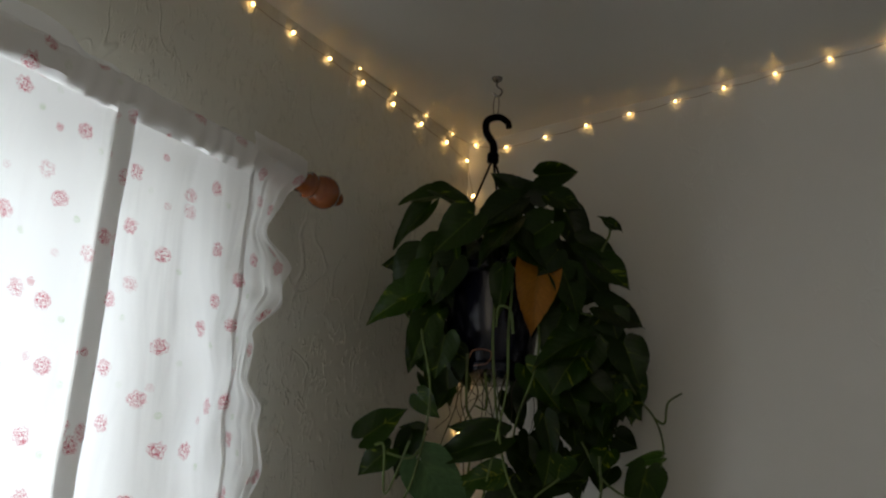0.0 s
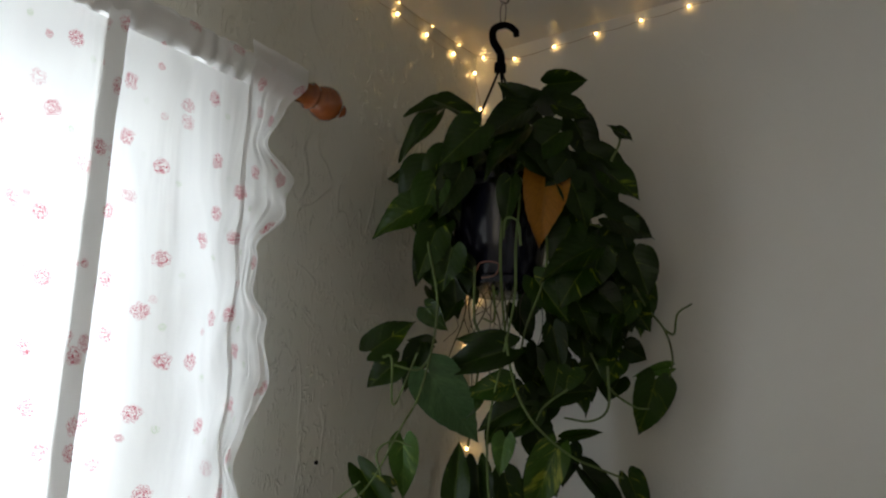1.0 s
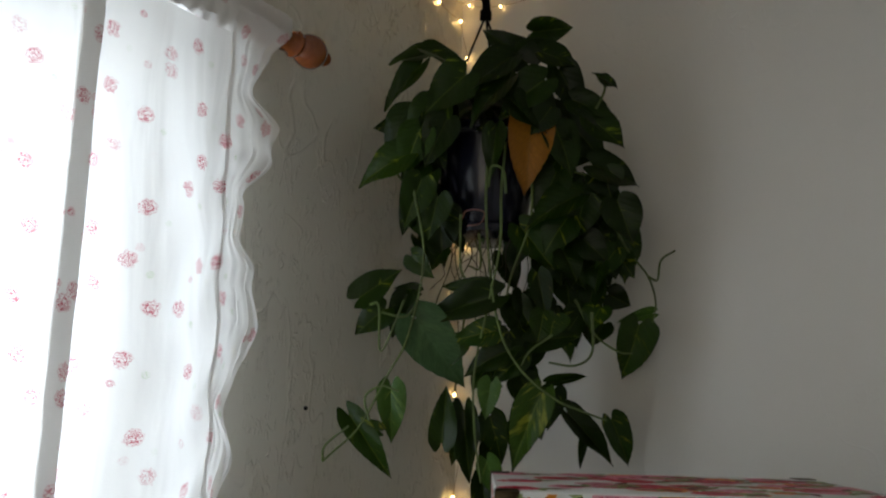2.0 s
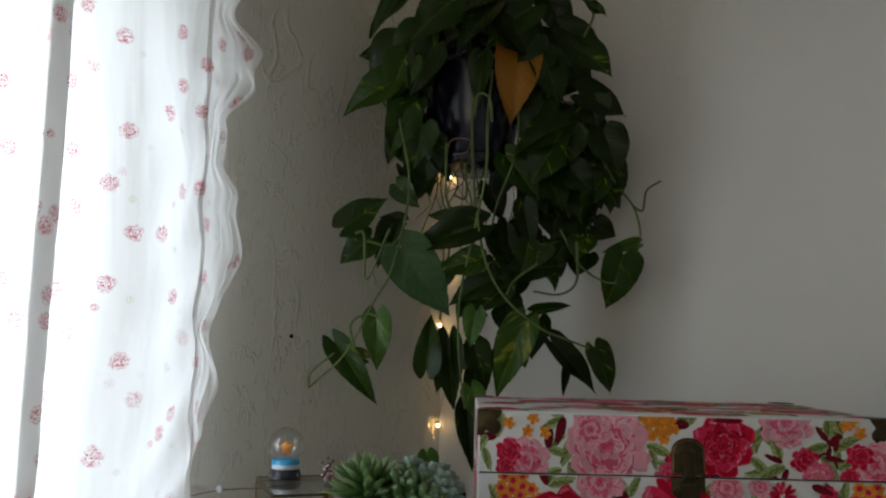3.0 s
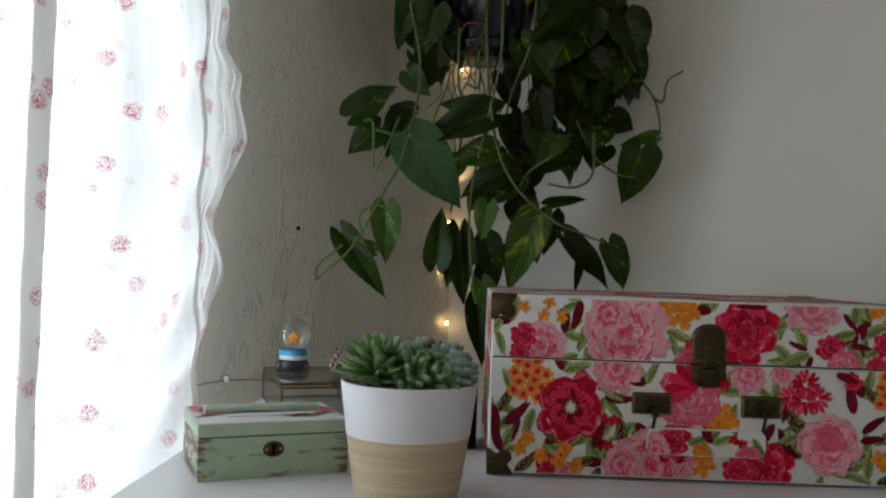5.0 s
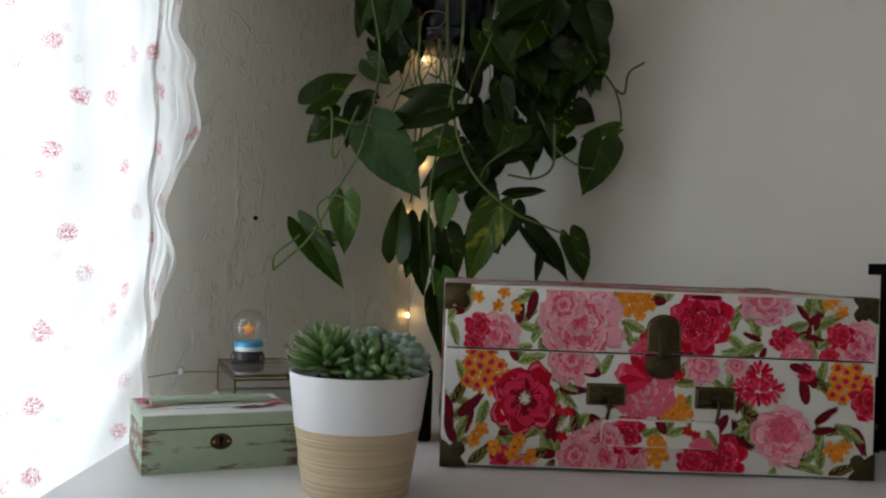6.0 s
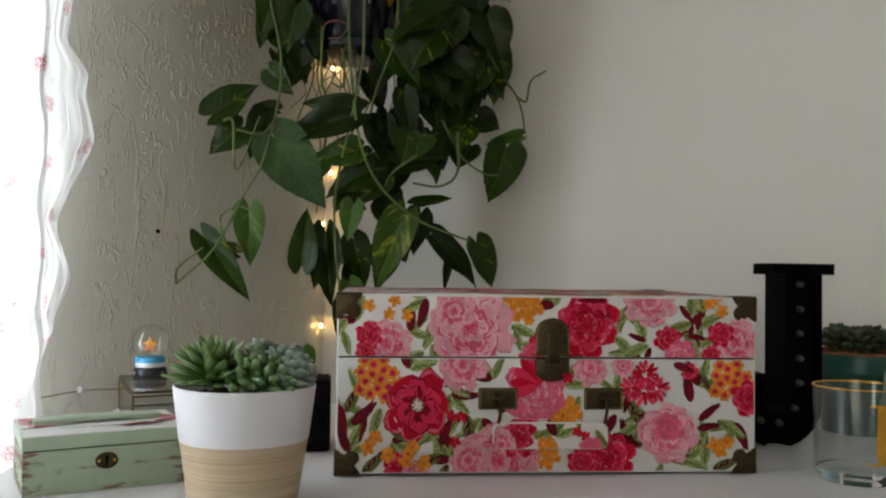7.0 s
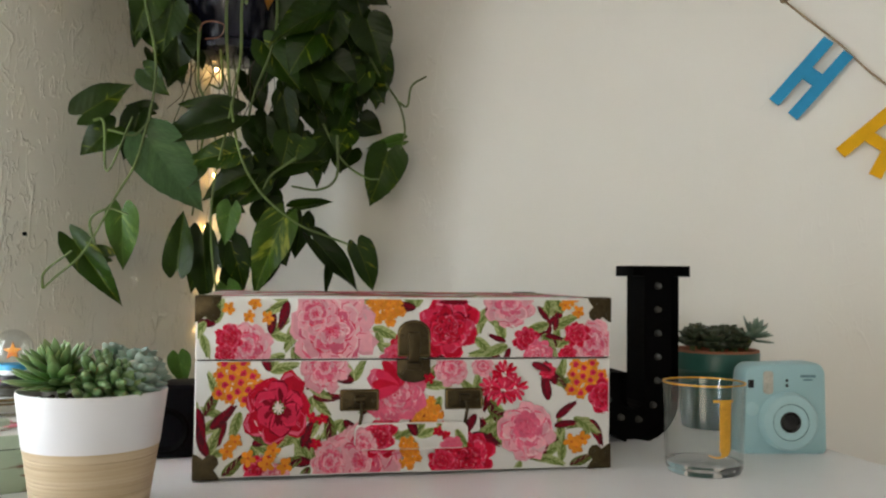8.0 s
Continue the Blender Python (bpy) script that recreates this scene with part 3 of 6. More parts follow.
EYE_SIDE = Vector((0.02, -1.0, 0.12))
plant = thing("hanging_plant", pose(0.096, 1.565, 1.79), "trailing green pothos in a dark blue hanging pot", "hanging plant")


def leaf(base, tip, width, kind="green", cup=0.25, roll=0):
    key = (kind, round(cup * 5) / 5, random.choice((0.25, 0.5, 0.8)))
    if key not in BLADES:
        BLADES[key] = leaf_mesh(*key)
    base, tip = Vector(base), Vector(tip)
    way = tip - base
    size = way.length
    way.normalize()
    face = EYE_SIDE + Vector((random.uniform(-0.35, 0.35), 0, random.uniform(-0.1, 0.45)))
    side = way.cross(face).normalized()
    turn = Matrix((side, way, side.cross(way))).transposed() @ Matrix.Rotation(radians(roll), 3, "Y")
    ob = new("leaf", BLADES[key])
    ob.parent = plant
    ob.matrix_local = plant.matrix_world.inverted() @ Matrix.Translation(base) @ turn.to_4x4() @ Matrix.Diagonal((width * 1.06, size, size * 0.8, 1))
    return ob


def stem(points, radius, material=None):
    ob = part("stem", tube(curve(points, 6), radius * 0.9, None, 7, True, 0.7), material or M_STEM, plant)
    ob.matrix_local = plant.matrix_world.inverted()
    return ob


PC = Vector((0.096, 1.565, 0))
bm = turned([(0, 1.795), (0.066, 1.795), (0.070, 1.800), (0.084, 1.88), (0.093, 1.955), (0.100, 1.962), (0.100, 1.975), (0.092, 1.975), (0.086, 1.95), (0.0, 1.945)], 48)
part("pot", bm, M_POTB, plant, "dark blue glossy plastic pot", pose(0, 0, -1.79))
bm = turned([(0, 1.775), (0.05, 1.775), (0.075, 1.785), (0.078, 1.796), (0.07, 1.796), (0.05, 1.785), (0, 1.783)], 40)
part("saucer", bm, M_POTB, plant, "dark drip saucer", pose(0, 0, -1.79))
bm = turned([(0, 1.953), (0.085, 1.950)], 30)
part("soil", bm, M_SOIL, plant, "", pose(0, 0, -1.79))
HOOK = Vector((0.090, 1.555, 2.205))
for a in (70, 190, 310):
    rim = Vector((PC.x + 0.098 * math.cos(radians(a)), PC.y + 0.098 * math.sin(radians(a)), 1.965))
    ob = part("hanger_strap", tube([HOOK + Vector((0, 0, 0.002)), rim], 0.0022, sides=6), M_BLACK, plant)
    ob.matrix_local = plant.matrix_world.inverted()
bm = tube(curve([HOOK, HOOK + Vector((0.000, 0, 0.030)), HOOK + Vector((-0.014, 0, 0.058)), HOOK + Vector((-0.012, 0, 0.082)), HOOK + Vector((0.010, 0, 0.090)),
                 HOOK + Vector((0.027, 0, 0.080)), HOOK + Vector((0.030, 0, 0.068))], 8), 0.0080, sides=12, taper=0.75)
box(bm, HOOK.x - 0.011, HOOK.y - 0.006, HOOK.z - 0.008, HOOK.x + 0.011, HOOK.y + 0.006, HOOK.z + 0.012, 0.003)
ob = part("hook", bm, M_BLACK, plant, "black plastic swivel hook")
ob.matrix_local = plant.matrix_world.inverted()

eye = thing("ceiling_hook", pose(0.096, 1.566, CEIL), "nickel screw hook with wire loop in the ceiling", "hook")
bm = turned([(0, -0.006), (0.008, -0.006), (0.011, -0.001), (0.011, 0.0), (0, 0.0)], 24)
part("rose", bm, M_CHROME, eye)
part("screw_hook", tube(curve([(0, 0, -0.004), (0, 0, -0.018), (0.010, 0, -0.028), (0.004, 0, -0.040), (-0.008, 0, -0.034)], 8), 0.002), M_CHROME, eye)
part("wire_loop", tube(curve([(-0.002, 0, -0.036), (-0.007, -0.004, -0.060), (-0.005, -0.008, -0.091), (0.000, -0.008, -0.091), (0.004, -0.002, -0.060), (0.003, 0, -0.038)], 6), 0.0011), M_CHROME, eye)

# leaves and vines
leaf((-0.012, 1.480, 2.098), (-0.085, 1.480, 2.084), 0.052, "green", 0.5, 25)
leaf((-0.016, 1.465, 2.096), (0.064, 1.465, 2.062), 0.065, "green", 0.35, -20)
leaf((-0.025, 1.475, 2.076), (-0.093, 1.475, 1.995), 0.046, "green", 0.35, 30)
leaf((0.159, 1.455, 2.072), (0.082, 1.455, 2.137), 0.064, "green", 0.35, 0)
leaf((0.169, 1.470, 2.137), (0.242, 1.470, 2.147), 0.050, "green", 0.7, 35)
leaf((0.145, 1.455, 2.093), (0.206, 1.455, 2.114), 0.039, "green", 0.35, 40)
leaf((0.183, 1.450, 2.091), (0.246, 1.450, 2.069), 0.057, "green", 0.35, 0)
leaf((0.214, 1.460, 2.065), (0.256, 1.460, 1.984), 0.061, "green", 0.3, 0)
leaf((0.127, 1.420, 2.067), (0.040, 1.420, 2.009), 0.074, "green", 0.35, 15)
leaf((0.051, 1.430, 2.039), (-0.018, 1.430, 1.971), 0.075, "green", 0.35, 10)
leaf((0.122, 1.412, 2.023), (0.048, 1.412, 1.957), 0.072, "green", 0.35, 20)
leaf((0.183, 1.412, 2.025), (0.104, 1.412, 1.968), 0.068, "green", 0.35, 20)
leaf((0.156, 1.418, 2.006), (0.202, 1.418, 1.933), 0.072, "green", 0.3, 0)
leaf((0.292, 1.440, 2.028), (0.272, 1.440, 2.057), 0.025, "light", 0.7, 30)
leaf((0.285, 1.440, 2.041), (0.314, 1.440, 2.026), 0.023, "light", 0.6, -20)
leaf((0.237, 1.455, 2.007), (0.309, 1.455, 1.978), 0.050, "green", 0.4, 15)
leaf((0.265, 1.455, 1.977), (0.326, 1.455, 1.926), 0.061, "green", 0.35, 0)
leaf((0.232, 1.460, 1.968), (0.291, 1.460, 1.901), 0.067, "green", 0.35, 15)
leaf((0.269, 1.455, 1.892), (0.352, 1.455, 1.865), 0.068, "green", 0.4, 10)
leaf((0.288, 1.460, 1.884), (0.302, 1.460, 1.836), 0.063, "light", 0.35, 0)
leaf((-0.045, 1.445, 1.901), (-0.131, 1.445, 1.856), 0.064, "light", 0.35, 5)
leaf((-0.039, 1.460, 1.981), (-0.091, 1.460, 1.909), 0.064, "green", 0.35, 0)
leaf((0.005, 1.445, 1.992), (-0.048, 1.445, 1.916), 0.069, "green", 0.35, 0)
leaf((-0.023, 1.440, 1.945), (-0.053, 1.440, 1.865), 0.061, "light", 0.35, 10)
leaf((0.020, 1.436, 1.959), (-0.016, 1.436, 1.879), 0.061, "green", 0.35, 0)
leaf((0.104, 1.420, 1.941), (0.094, 1.420, 1.859), 0.041, "green", 0.5, 0)
leaf((0.164, 1.424, 1.968), (0.154, 1.424, 1.833), 0.075, "yellow", 0.22, 0)
leaf((0.127, 1.410, 1.988), (0.178, 1.410, 1.938), 0.054, "green", 0.35, 10)
leaf((0.193, 1.414, 1.976), (0.160, 1.414, 1.931), 0.047, "green", 0.35, -10)
leaf((0.205, 1.440, 1.950), (0.240, 1.440, 1.873), 0.068, "green", 0.3, 0)
leaf((0.239, 1.425, 1.830), (0.147, 1.425, 1.790), 0.077, "light", 0.3, 15)
leaf((-0.020, 1.450, 1.859), (-0.046, 1.450, 1.781), 0.057, "green", 0.35, 0)
leaf((0.009, 1.455, 1.832), (-0.008, 1.455, 1.759), 0.055, "green", 0.35, 10)
leaf((0.224, 1.445, 1.796), (0.182, 1.445, 1.739), 0.065, "light", 0.35, 10)
leaf((0.206, 1.450, 1.874), (0.173, 1.450, 1.801), 0.066, "green", 0.35, 0)
leaf((0.253, 1.450, 1.832), (0.238, 1.450, 1.760), 0.062, "green", 0.35, 0)
leaf((0.309, 1.450, 1.829), (0.335, 1.450, 1.757), 0.067, "green", 0.3, 0)
leaf((-0.016, 1.495, 1.854), (-0.049, 1.495, 1.786), 0.053, "green", 0.4, 0)
leaf((0.011, 1.501, 1.822), (0.018, 1.501, 1.737), 0.076, "green", 0.3, 0)
leaf((0.223, 1.529, 1.799), (0.139, 1.529, 1.779), 0.040, "light", 0.5, 25)
leaf((0.149, 1.477, 1.788), (0.207, 1.477, 1.716), 0.056, "light", 0.35, 0)
leaf((0.264, 1.535, 1.824), (0.318, 1.535, 1.698), 0.092, "light", 0.2, 0)
leaf((0.326, 1.546, 1.807), (0.342, 1.546, 1.705), 0.075, "light", 0.3, 0)
leaf((0.252, 1.556, 1.777), (0.242, 1.556, 1.705), 0.061, "green", 0.35, 0)
leaf((0.316, 1.578, 1.689), (0.356, 1.578, 1.669), 0.047, "green", 0.3, 0)
leaf((0.237, 1.562, 1.716), (0.247, 1.562, 1.655), 0.063, "green", 0.35, 0)
leaf((0.283, 1.562, 1.717), (0.303, 1.562, 1.664), 0.052, "light", 0.3, 0)
leaf((-0.119, 1.464, 1.658), (-0.049, 1.464, 1.711), 0.055, "light", 0.3, 0)
leaf((-0.076, 1.490, 1.645), (-0.127, 1.490, 1.602), 0.055, "green", 0.3, 0)
leaf((-0.041, 1.501, 1.670), (-0.065, 1.501, 1.597), 0.044, "green", 0.35, 0)
leaf((-0.021, 1.506, 1.677), (-0.063, 1.506, 1.688), 0.026, "green", 0.5, 0)
leaf((0.105, 1.444, 1.664), (-0.023, 1.444, 1.625), 0.057, "green", 0.3, 12)
leaf((0.100, 1.454, 1.673), (0.019, 1.454, 1.682), 0.041, "green", 0.35, -10)
leaf((-0.023, 1.446, 1.624), (0.059, 1.446, 1.516), 0.084, "blue", 0.25, 0)
leaf((0.107, 1.449, 1.608), (0.034, 1.449, 1.591), 0.048, "variegated", 0.35, 10)
leaf((0.055, 1.459, 1.595), (0.030, 1.459, 1.548), 0.033, "light", 0.4, 0)
leaf((0.127, 1.456, 1.576), (0.054, 1.456, 1.542), 0.050, "green", 0.35, 10)
leaf((0.152, 1.459, 1.568), (0.099, 1.459, 1.522), 0.041, "light", 0.4, 0)
leaf((0.147, 1.495, 1.666), (0.154, 1.495, 1.601), 0.070, "green", 0.25, 0)
leaf((0.133, 1.495, 1.610), (0.121, 1.495, 1.547), 0.053, "green", 0.35, 0)
leaf((0.181, 1.495, 1.587), (0.140, 1.495, 1.538), 0.047, "green", 0.35, 10)
leaf((0.213, 1.567, 1.660), (0.184, 1.567, 1.598), 0.048, "green", 0.35, 0)
leaf((0.256, 1.578, 1.659), (0.286, 1.578, 1.690), 0.040, "green", 0.35, 0)
leaf((0.180, 1.485, 1.707), (0.196, 1.485, 1.628), 0.040, "light", 0.45, 0)
leaf((0.170, 1.485, 1.593), (0.254, 1.485, 1.611), 0.047, "green", 0.45, 10)
leaf((0.198, 1.475, 1.527), (0.263, 1.475, 1.542), 0.019, "green", 0.6, 0)
leaf((0.023, 1.464, 1.428), (0.029, 1.464, 1.520), 0.044, "green", 0.35, 0)
leaf((-0.062, 1.485, 1.517), (-0.059, 1.485, 1.424), 0.048, "pale", 0.4, 0)
leaf((-0.126, 1.454, 1.469), (-0.055, 1.454, 1.370), 0.044, "light", 0.5, 0)
leaf((-0.077, 1.462, 1.444), (-0.125, 1.462, 1.459), 0.027, "variegated", 0.3, 0)
leaf((0.059, 1.485, 1.481), (0.066, 1.485, 1.362), 0.050, "green", 0.35, 0)
leaf((0.102, 1.495, 1.471), (0.125, 1.495, 1.395), 0.047, "light", 0.35, 0)
leaf((0.101, 1.464, 1.526), (0.092, 1.464, 1.465), 0.037, "pale", 0.35, 0)
leaf((0.184, 1.475, 1.508), (0.129, 1.475, 1.387), 0.061, "marbled", 0.35, 0)
leaf((0.183, 1.506, 1.519), (0.134, 1.506, 1.452), 0.049, "green", 0.3, 0)
leaf((0.234, 1.524, 1.479), (0.314, 1.524, 1.394), 0.044, "green", 0.45, 0)
leaf((0.307, 1.522, 1.470), (0.341, 1.522, 1.393), 0.048, "variegated", 0.35, 0)
leaf((0.265, 1.546, 1.438), (0.257, 1.546, 1.386), 0.015, "green", 0.5, 0)
leaf((0.357, 1.524, 1.630), (0.333, 1.524, 1.536), 0.072, "light", 0.35, 0)
leaf((0.383, 1.535, 1.651), (0.322, 1.535, 1.636), 0.022, "pale", 0.6, 0)
leaf((0.097, 1.495, 1.400), (0.121, 1.495, 1.334), 0.039, "pale", 0.35, 0)
leaf((0.090, 1.506, 1.368), (0.104, 1.506, 1.260), 0.045, "green", 0.3, 0)
leaf((0.027, 1.464, 1.296), (0.036, 1.464, 1.247), 0.034, "pale", 0.35, 0)
leaf((0.163, 1.521, 1.470), (0.142, 1.521, 1.389), 0.050, "green", 0.35, 0)
leaf((0.220, 1.583, 1.520), (0.207, 1.583, 1.448), 0.046, "green", 0.35, 0)
leaf((0.109, 1.521, 1.426), (0.099, 1.521, 1.360), 0.042, "green", 0.35, 0)
# next two leaves are added in place of the plant's shade on the wall
leaf((0.162, 1.547, 1.793), (0.136, 1.547, 1.727), 0.057, "green", 0.35, 0)
leaf((0.124, 1.552, 1.753), (0.153, 1.552, 1.690), 0.049, "green", 0.35, 0)
leaf((0.205, 1.547, 1.778), (0.182, 1.547, 1.712), 0.049, "green", 0.35, 0)
leaf((0.052, 1.511, 1.463), (0.041, 1.511, 1.387), 0.034, "green", 0.35, 0)
stem([(0.006, 1.500, 1.962), (-0.035, 1.454, 1.877), (-0.012, 1.444, 1.730), (-0.034, 1.435, 1.597), (-0.065, 1.435, 1.533), (-0.107, 1.435, 1.452), (-0.147, 1.435, 1.412), (-0.164, 1.444, 1.396)], 0.0026)
stem([(-0.163, 1.435, 1.397), (-0.160, 1.435, 1.421), (-0.124, 1.435, 1.452)], 0.0026)
stem([(0.094, 1.469, 1.934), (0.090, 1.454, 1.801), (0.106, 1.435, 1.637), (0.137, 1.424, 1.556), (0.196, 1.424, 1.502), (0.245, 1.424, 1.481), (0.281, 1.424, 1.468)], 0.0026)
stem([(0.122, 1.450, 1.928), (0.113, 1.424, 1.834), (0.112, 1.424, 1.748), (0.096, 1.444, 1.657), (0.074, 1.444, 1.546), (0.074, 1.444, 1.455), (0.086, 1.454, 1.367)], 0.0026)
stem([(0.280, 1.539, 1.878), (0.306, 1.518, 1.822), (0.338, 1.508, 1.756), (0.371, 1.508, 1.712), (0.383, 1.508, 1.668), (0.375, 1.498, 1.632)], 0.0026)
stem([(0.371, 1.508, 1.712), (0.387, 1.508, 1.706), (0.394, 1.508, 1.740), (0.419, 1.508, 1.758)], 0.0026)
stem([(0.227, 1.487, 1.893), (0.270, 1.476, 1.879), (0.306, 1.487, 1.884), (0.330, 1.535, 1.920)], 0.0026)
stem([(0.247, 1.518, 1.671), (0.278, 1.508, 1.611), (0.315, 1.498, 1.582), (0.337, 1.487, 1.578)], 0.0026)
stem([(0.263, 1.444, 1.641), (0.263, 1.444, 1.576), (0.235, 1.444, 1.554), (0.193, 1.444, 1.558)], 0.0026)
stem([(-0.032, 1.469, 1.952), (-0.060, 1.469, 1.901), (-0.060, 1.474, 1.873), (-0.050, 1.474, 1.862)], 0.0026)
stem([(-0.097, 1.424, 1.644), (-0.082, 1.424, 1.641), (-0.076, 1.424, 1.569), (-0.042, 1.424, 1.652)], 0.0026)
stem([(-0.078, 1.435, 1.633), (-0.042, 1.435, 1.626), (-0.024, 1.435, 1.643)], 0.0026)
stem([(0.120, 1.414, 1.830), (0.115, 1.414, 1.869), (0.096, 1.414, 1.874), (0.092, 1.414, 1.840)], 0.0026)
stem([(0.274, 1.440, 1.987), (0.289, 1.440, 2.023), (0.279, 1.440, 2.043)], 0.0026)
stem([(-0.092, 1.435, 1.461), (-0.100, 1.435, 1.497), (-0.075, 1.435, 1.515), (-0.047, 1.435, 1.507)], 0.0026)
stem([(0.160, 1.450, 1.929), (0.166, 1.454, 1.804), (0.135, 1.465, 1.708), (0.125, 1.465, 1.661)], 0.0026)
stem([(0.048, 1.474, 1.806), (0.049, 1.474, 1.718), (0.061, 1.474, 1.680), (0.051, 1.474, 1.585), (0.043, 1.474, 1.510)], 0.0026)
stem([(0.200, 1.454, 1.604), (0.162, 1.454, 1.575), (0.148, 1.454, 1.547)], 0.0026)
stem([(0.077, 1.505, 1.813), (0.084, 1.505, 1.724), (0.064, 1.505, 1.723)], 0.0026)

stem([(0.050, 1.447, 1.793), (0.056, 1.447, 1.806), (0.074, 1.447, 1.809), (0.087, 1.447, 1.803), (0.080, 1.447, 1.786), (0.058, 1.447, 1.781)], 0.0014, M_RUST)


# the dense heart of the plant, leaves that hang over the rim all round
for i in range(105):
    a = random.uniform(0, 2 * math.pi)
    r = random.uniform(0.03, 0.15)
    z = 2.07 - 0.6 * r + random.uniform(-0.05, 0.03)
    b = Vector((0.105 + 1.1 * r * math.cos(a), 1.560 + 0.72 * r * math.sin(a), z))
    out = Vector((math.cos(a), math.sin(a) * 0.8 - 0.2, random.uniform(-0.9, 0.0))).normalized()
    leaf(b, b + out * random.uniform(0.045, 0.070), random.uniform(0.040, 0.058), random.choice(("green", "green", "green", "light")), 0.3, random.uniform(-40, 40))
# filler leaves, some put behind to darken wall gaps that lie in shade
for x0, x1, z0, z1, count in ((-0.06, 0.01, 1.80, 1.95, 16), (0.20, 0.32, 1.72, 1.95, 34), (0.17, 0.30, 1.62, 1.76, 26), (-0.04, 0.02, 1.70, 1.80, 5), (0.12, 0.24, 1.58, 1.68, 9), (0.08, 0.18, 1.44, 1.56, 9), (0.02, 0.12, 1.78, 1.85, 3)):
    for i in range(count):
        b = Vector((random.uniform(x0, x1), random.uniform(1.48, 1.56), random.uniform(z0, z1)))
        leaf(b, b + Vector((random.uniform(-0.04, 0.04), -0.012, -random.uniform(0.035, 0.06))), random.uniform(0.036, 0.055), random.choice(("green", "green", "light")), 0.4, random.uniform(-45, 45))
for i in range(7):
    x0 = PC.x + random.uniform(-0.07, 0.09)
    pts = [(x0, 1.53, 1.95)]
    for k in range(5):
        q = pts[-1]
        pts.append((q[0] + random.uniform(-0.028, 0.028), q[1] + random.uniform(-0.02, 0.012), q[2] - random.uniform(0.05, 0.085)))
    stem(pts, 0.0016, M_VINE_DARK)
for i in range(12):
    x0 = PC.x + random.uniform(-0.04, 0.06)
    pts = [(x0, 1.53, 1.80)]
    for k in range(4):
        q = pts[-1]
        pts.append((q[0] + random.uniform(-0.03, 0.03), q[1] + random.uniform(-0.015, 0.015), q[2] - random.uniform(0.015, 0.05)))
    stem(pts, 0.0009, M_ROOT)

# ---- string lights ----
lights = thing("string_lights", CORNER, "warm white fairy lights on thin copper wire along the ceiling", "string lights")
DROP = [2.335, 2.249, 2.15, 2.04, 1.93, 1.827, 1.72, 1.615, 1.512, 1.409, 1.308]
spots = [(0.006, -(0.101 + 0.1003 * k), 2.350 + 0.0016 * k) for k in range(12)][::-1]
corner_spots = [(0.010 + 0.012 * (k % 2), -0.012 - 0.010 * ((k + 1) % 2), z) for k, z in enumerate(DROP)]
back_spots = [(0.103 + 0.0985 * k, -0.006, 2.354 + 0.0031 * k) for k in range(12)]
# ceiling glints, built as a second row of tiny glowing bulbs
glint_spots = [(0.006, -v, 2.380) for v in (0.079, 0.183, 0.298, 0.413)]


def sagging(points, dip):
    out = []
    for a, b in zip(points, points[1:]):
        mid = (Vector(a) + Vector(b)) / 2 + Vector((0, 0, -dip))
        out += [Vector(a), mid]
    return out + [Vector(points[-1])]


for line in (spots, corner_spots, back_spots, glint_spots, [spots[-1], corner_spots[0]], [glint_spots[0], (0.022, -0.006, 2.377), back_spots[0]]):
    part("wire", tube(curve(sagging(line, 0.003), 3), 0.0005, sides=5), M_WIRE, lights)
bulb = mesh("bulb", turned([(0, -0.0034), (0.0022, -0.0026), (0.0030, 0), (0.0021, 0.0027), (0, 0.0034)], 10), M_LED)
middling = mesh("bulb", turned([(0, -0.0026), (0.0017, -0.0019), (0.0023, 0), (0.0016, 0.0020), (0, 0.0026)], 10), M_LED)
tiny = mesh("bulb", turned([(0, -0.0016), (0.0013, -0.0008), (0.0013, 0.0008), (0, 0.0016)], 8), M_LED)
for p in spots + corner_spots:
    ob = new("bulb", bulb)
    ob.parent = lights
    ob.matrix_local = Matrix.Translation(p)
for p in glint_spots:
    ob = new("bulb", tiny)
    ob.parent = lights
    ob.matrix_local = Matrix.Translation(p)
for p in back_spots + [(0.022, -0.006, 2.377)]:
    ob = new("bulb", middling)
    ob.parent = lights
    ob.matrix_local = Matrix.Translation(p)

wirething = thing("wall_wire", CORNER, "unlit clear bulbs on a thin wire along the plaster", "wire")
M_DULL = mat("dull_clear_plastic", (0.75, 0.75, 0.74), 0.2, 0, 0.1, 100)
part("wire", tube(curve([(0.004, -0.80, 1.262), (0.004, -0.70, 1.243), (0.004, -0.60, 1.244), (0.004, -0.50, 1.237), (0.004, -0.36, 1.235)], 6), 0.0009, sides=5), M_WIRE, wirething)
for v, z in ((0.602, 1.246), (0.728, 1.228)):
    bm = turned([(0, -0.006), (0.004, -0.004), (0.0055, 0), (0.004, 0.005), (0, 0.0065)], 12)
    part("bulb", bm, M_DULL, wirething, "", pose(0.006, -v, z))
nail = new("nail", mesh("nail", turned([(0, 0), (0.0034, 0), (0.0034, 0.003), (0, 0.004)], 12), M_BLACK))
nail.matrix_world = CORNER @ pose(0, -0.456, 1.478, 0, 90, 0)
tagged(nail, "small dark nail head in the plaster wall", "nail")

# ---- banner ----
M_TWINE = mat("jute_twine", (0.40, 0.29, 0.18), 0.9, 0, 0.4, 300, 0.0006)
M_FELTB = mat("blue_felt", (0.035, 0.33, 0.62), 0.95, 0, 0.15, 400, 0.0005)
M_FELTY = mat("yellow_felt", (0.85, 0.45, 0.008), 0.95, 0, 0.12, 400, 0.0005)
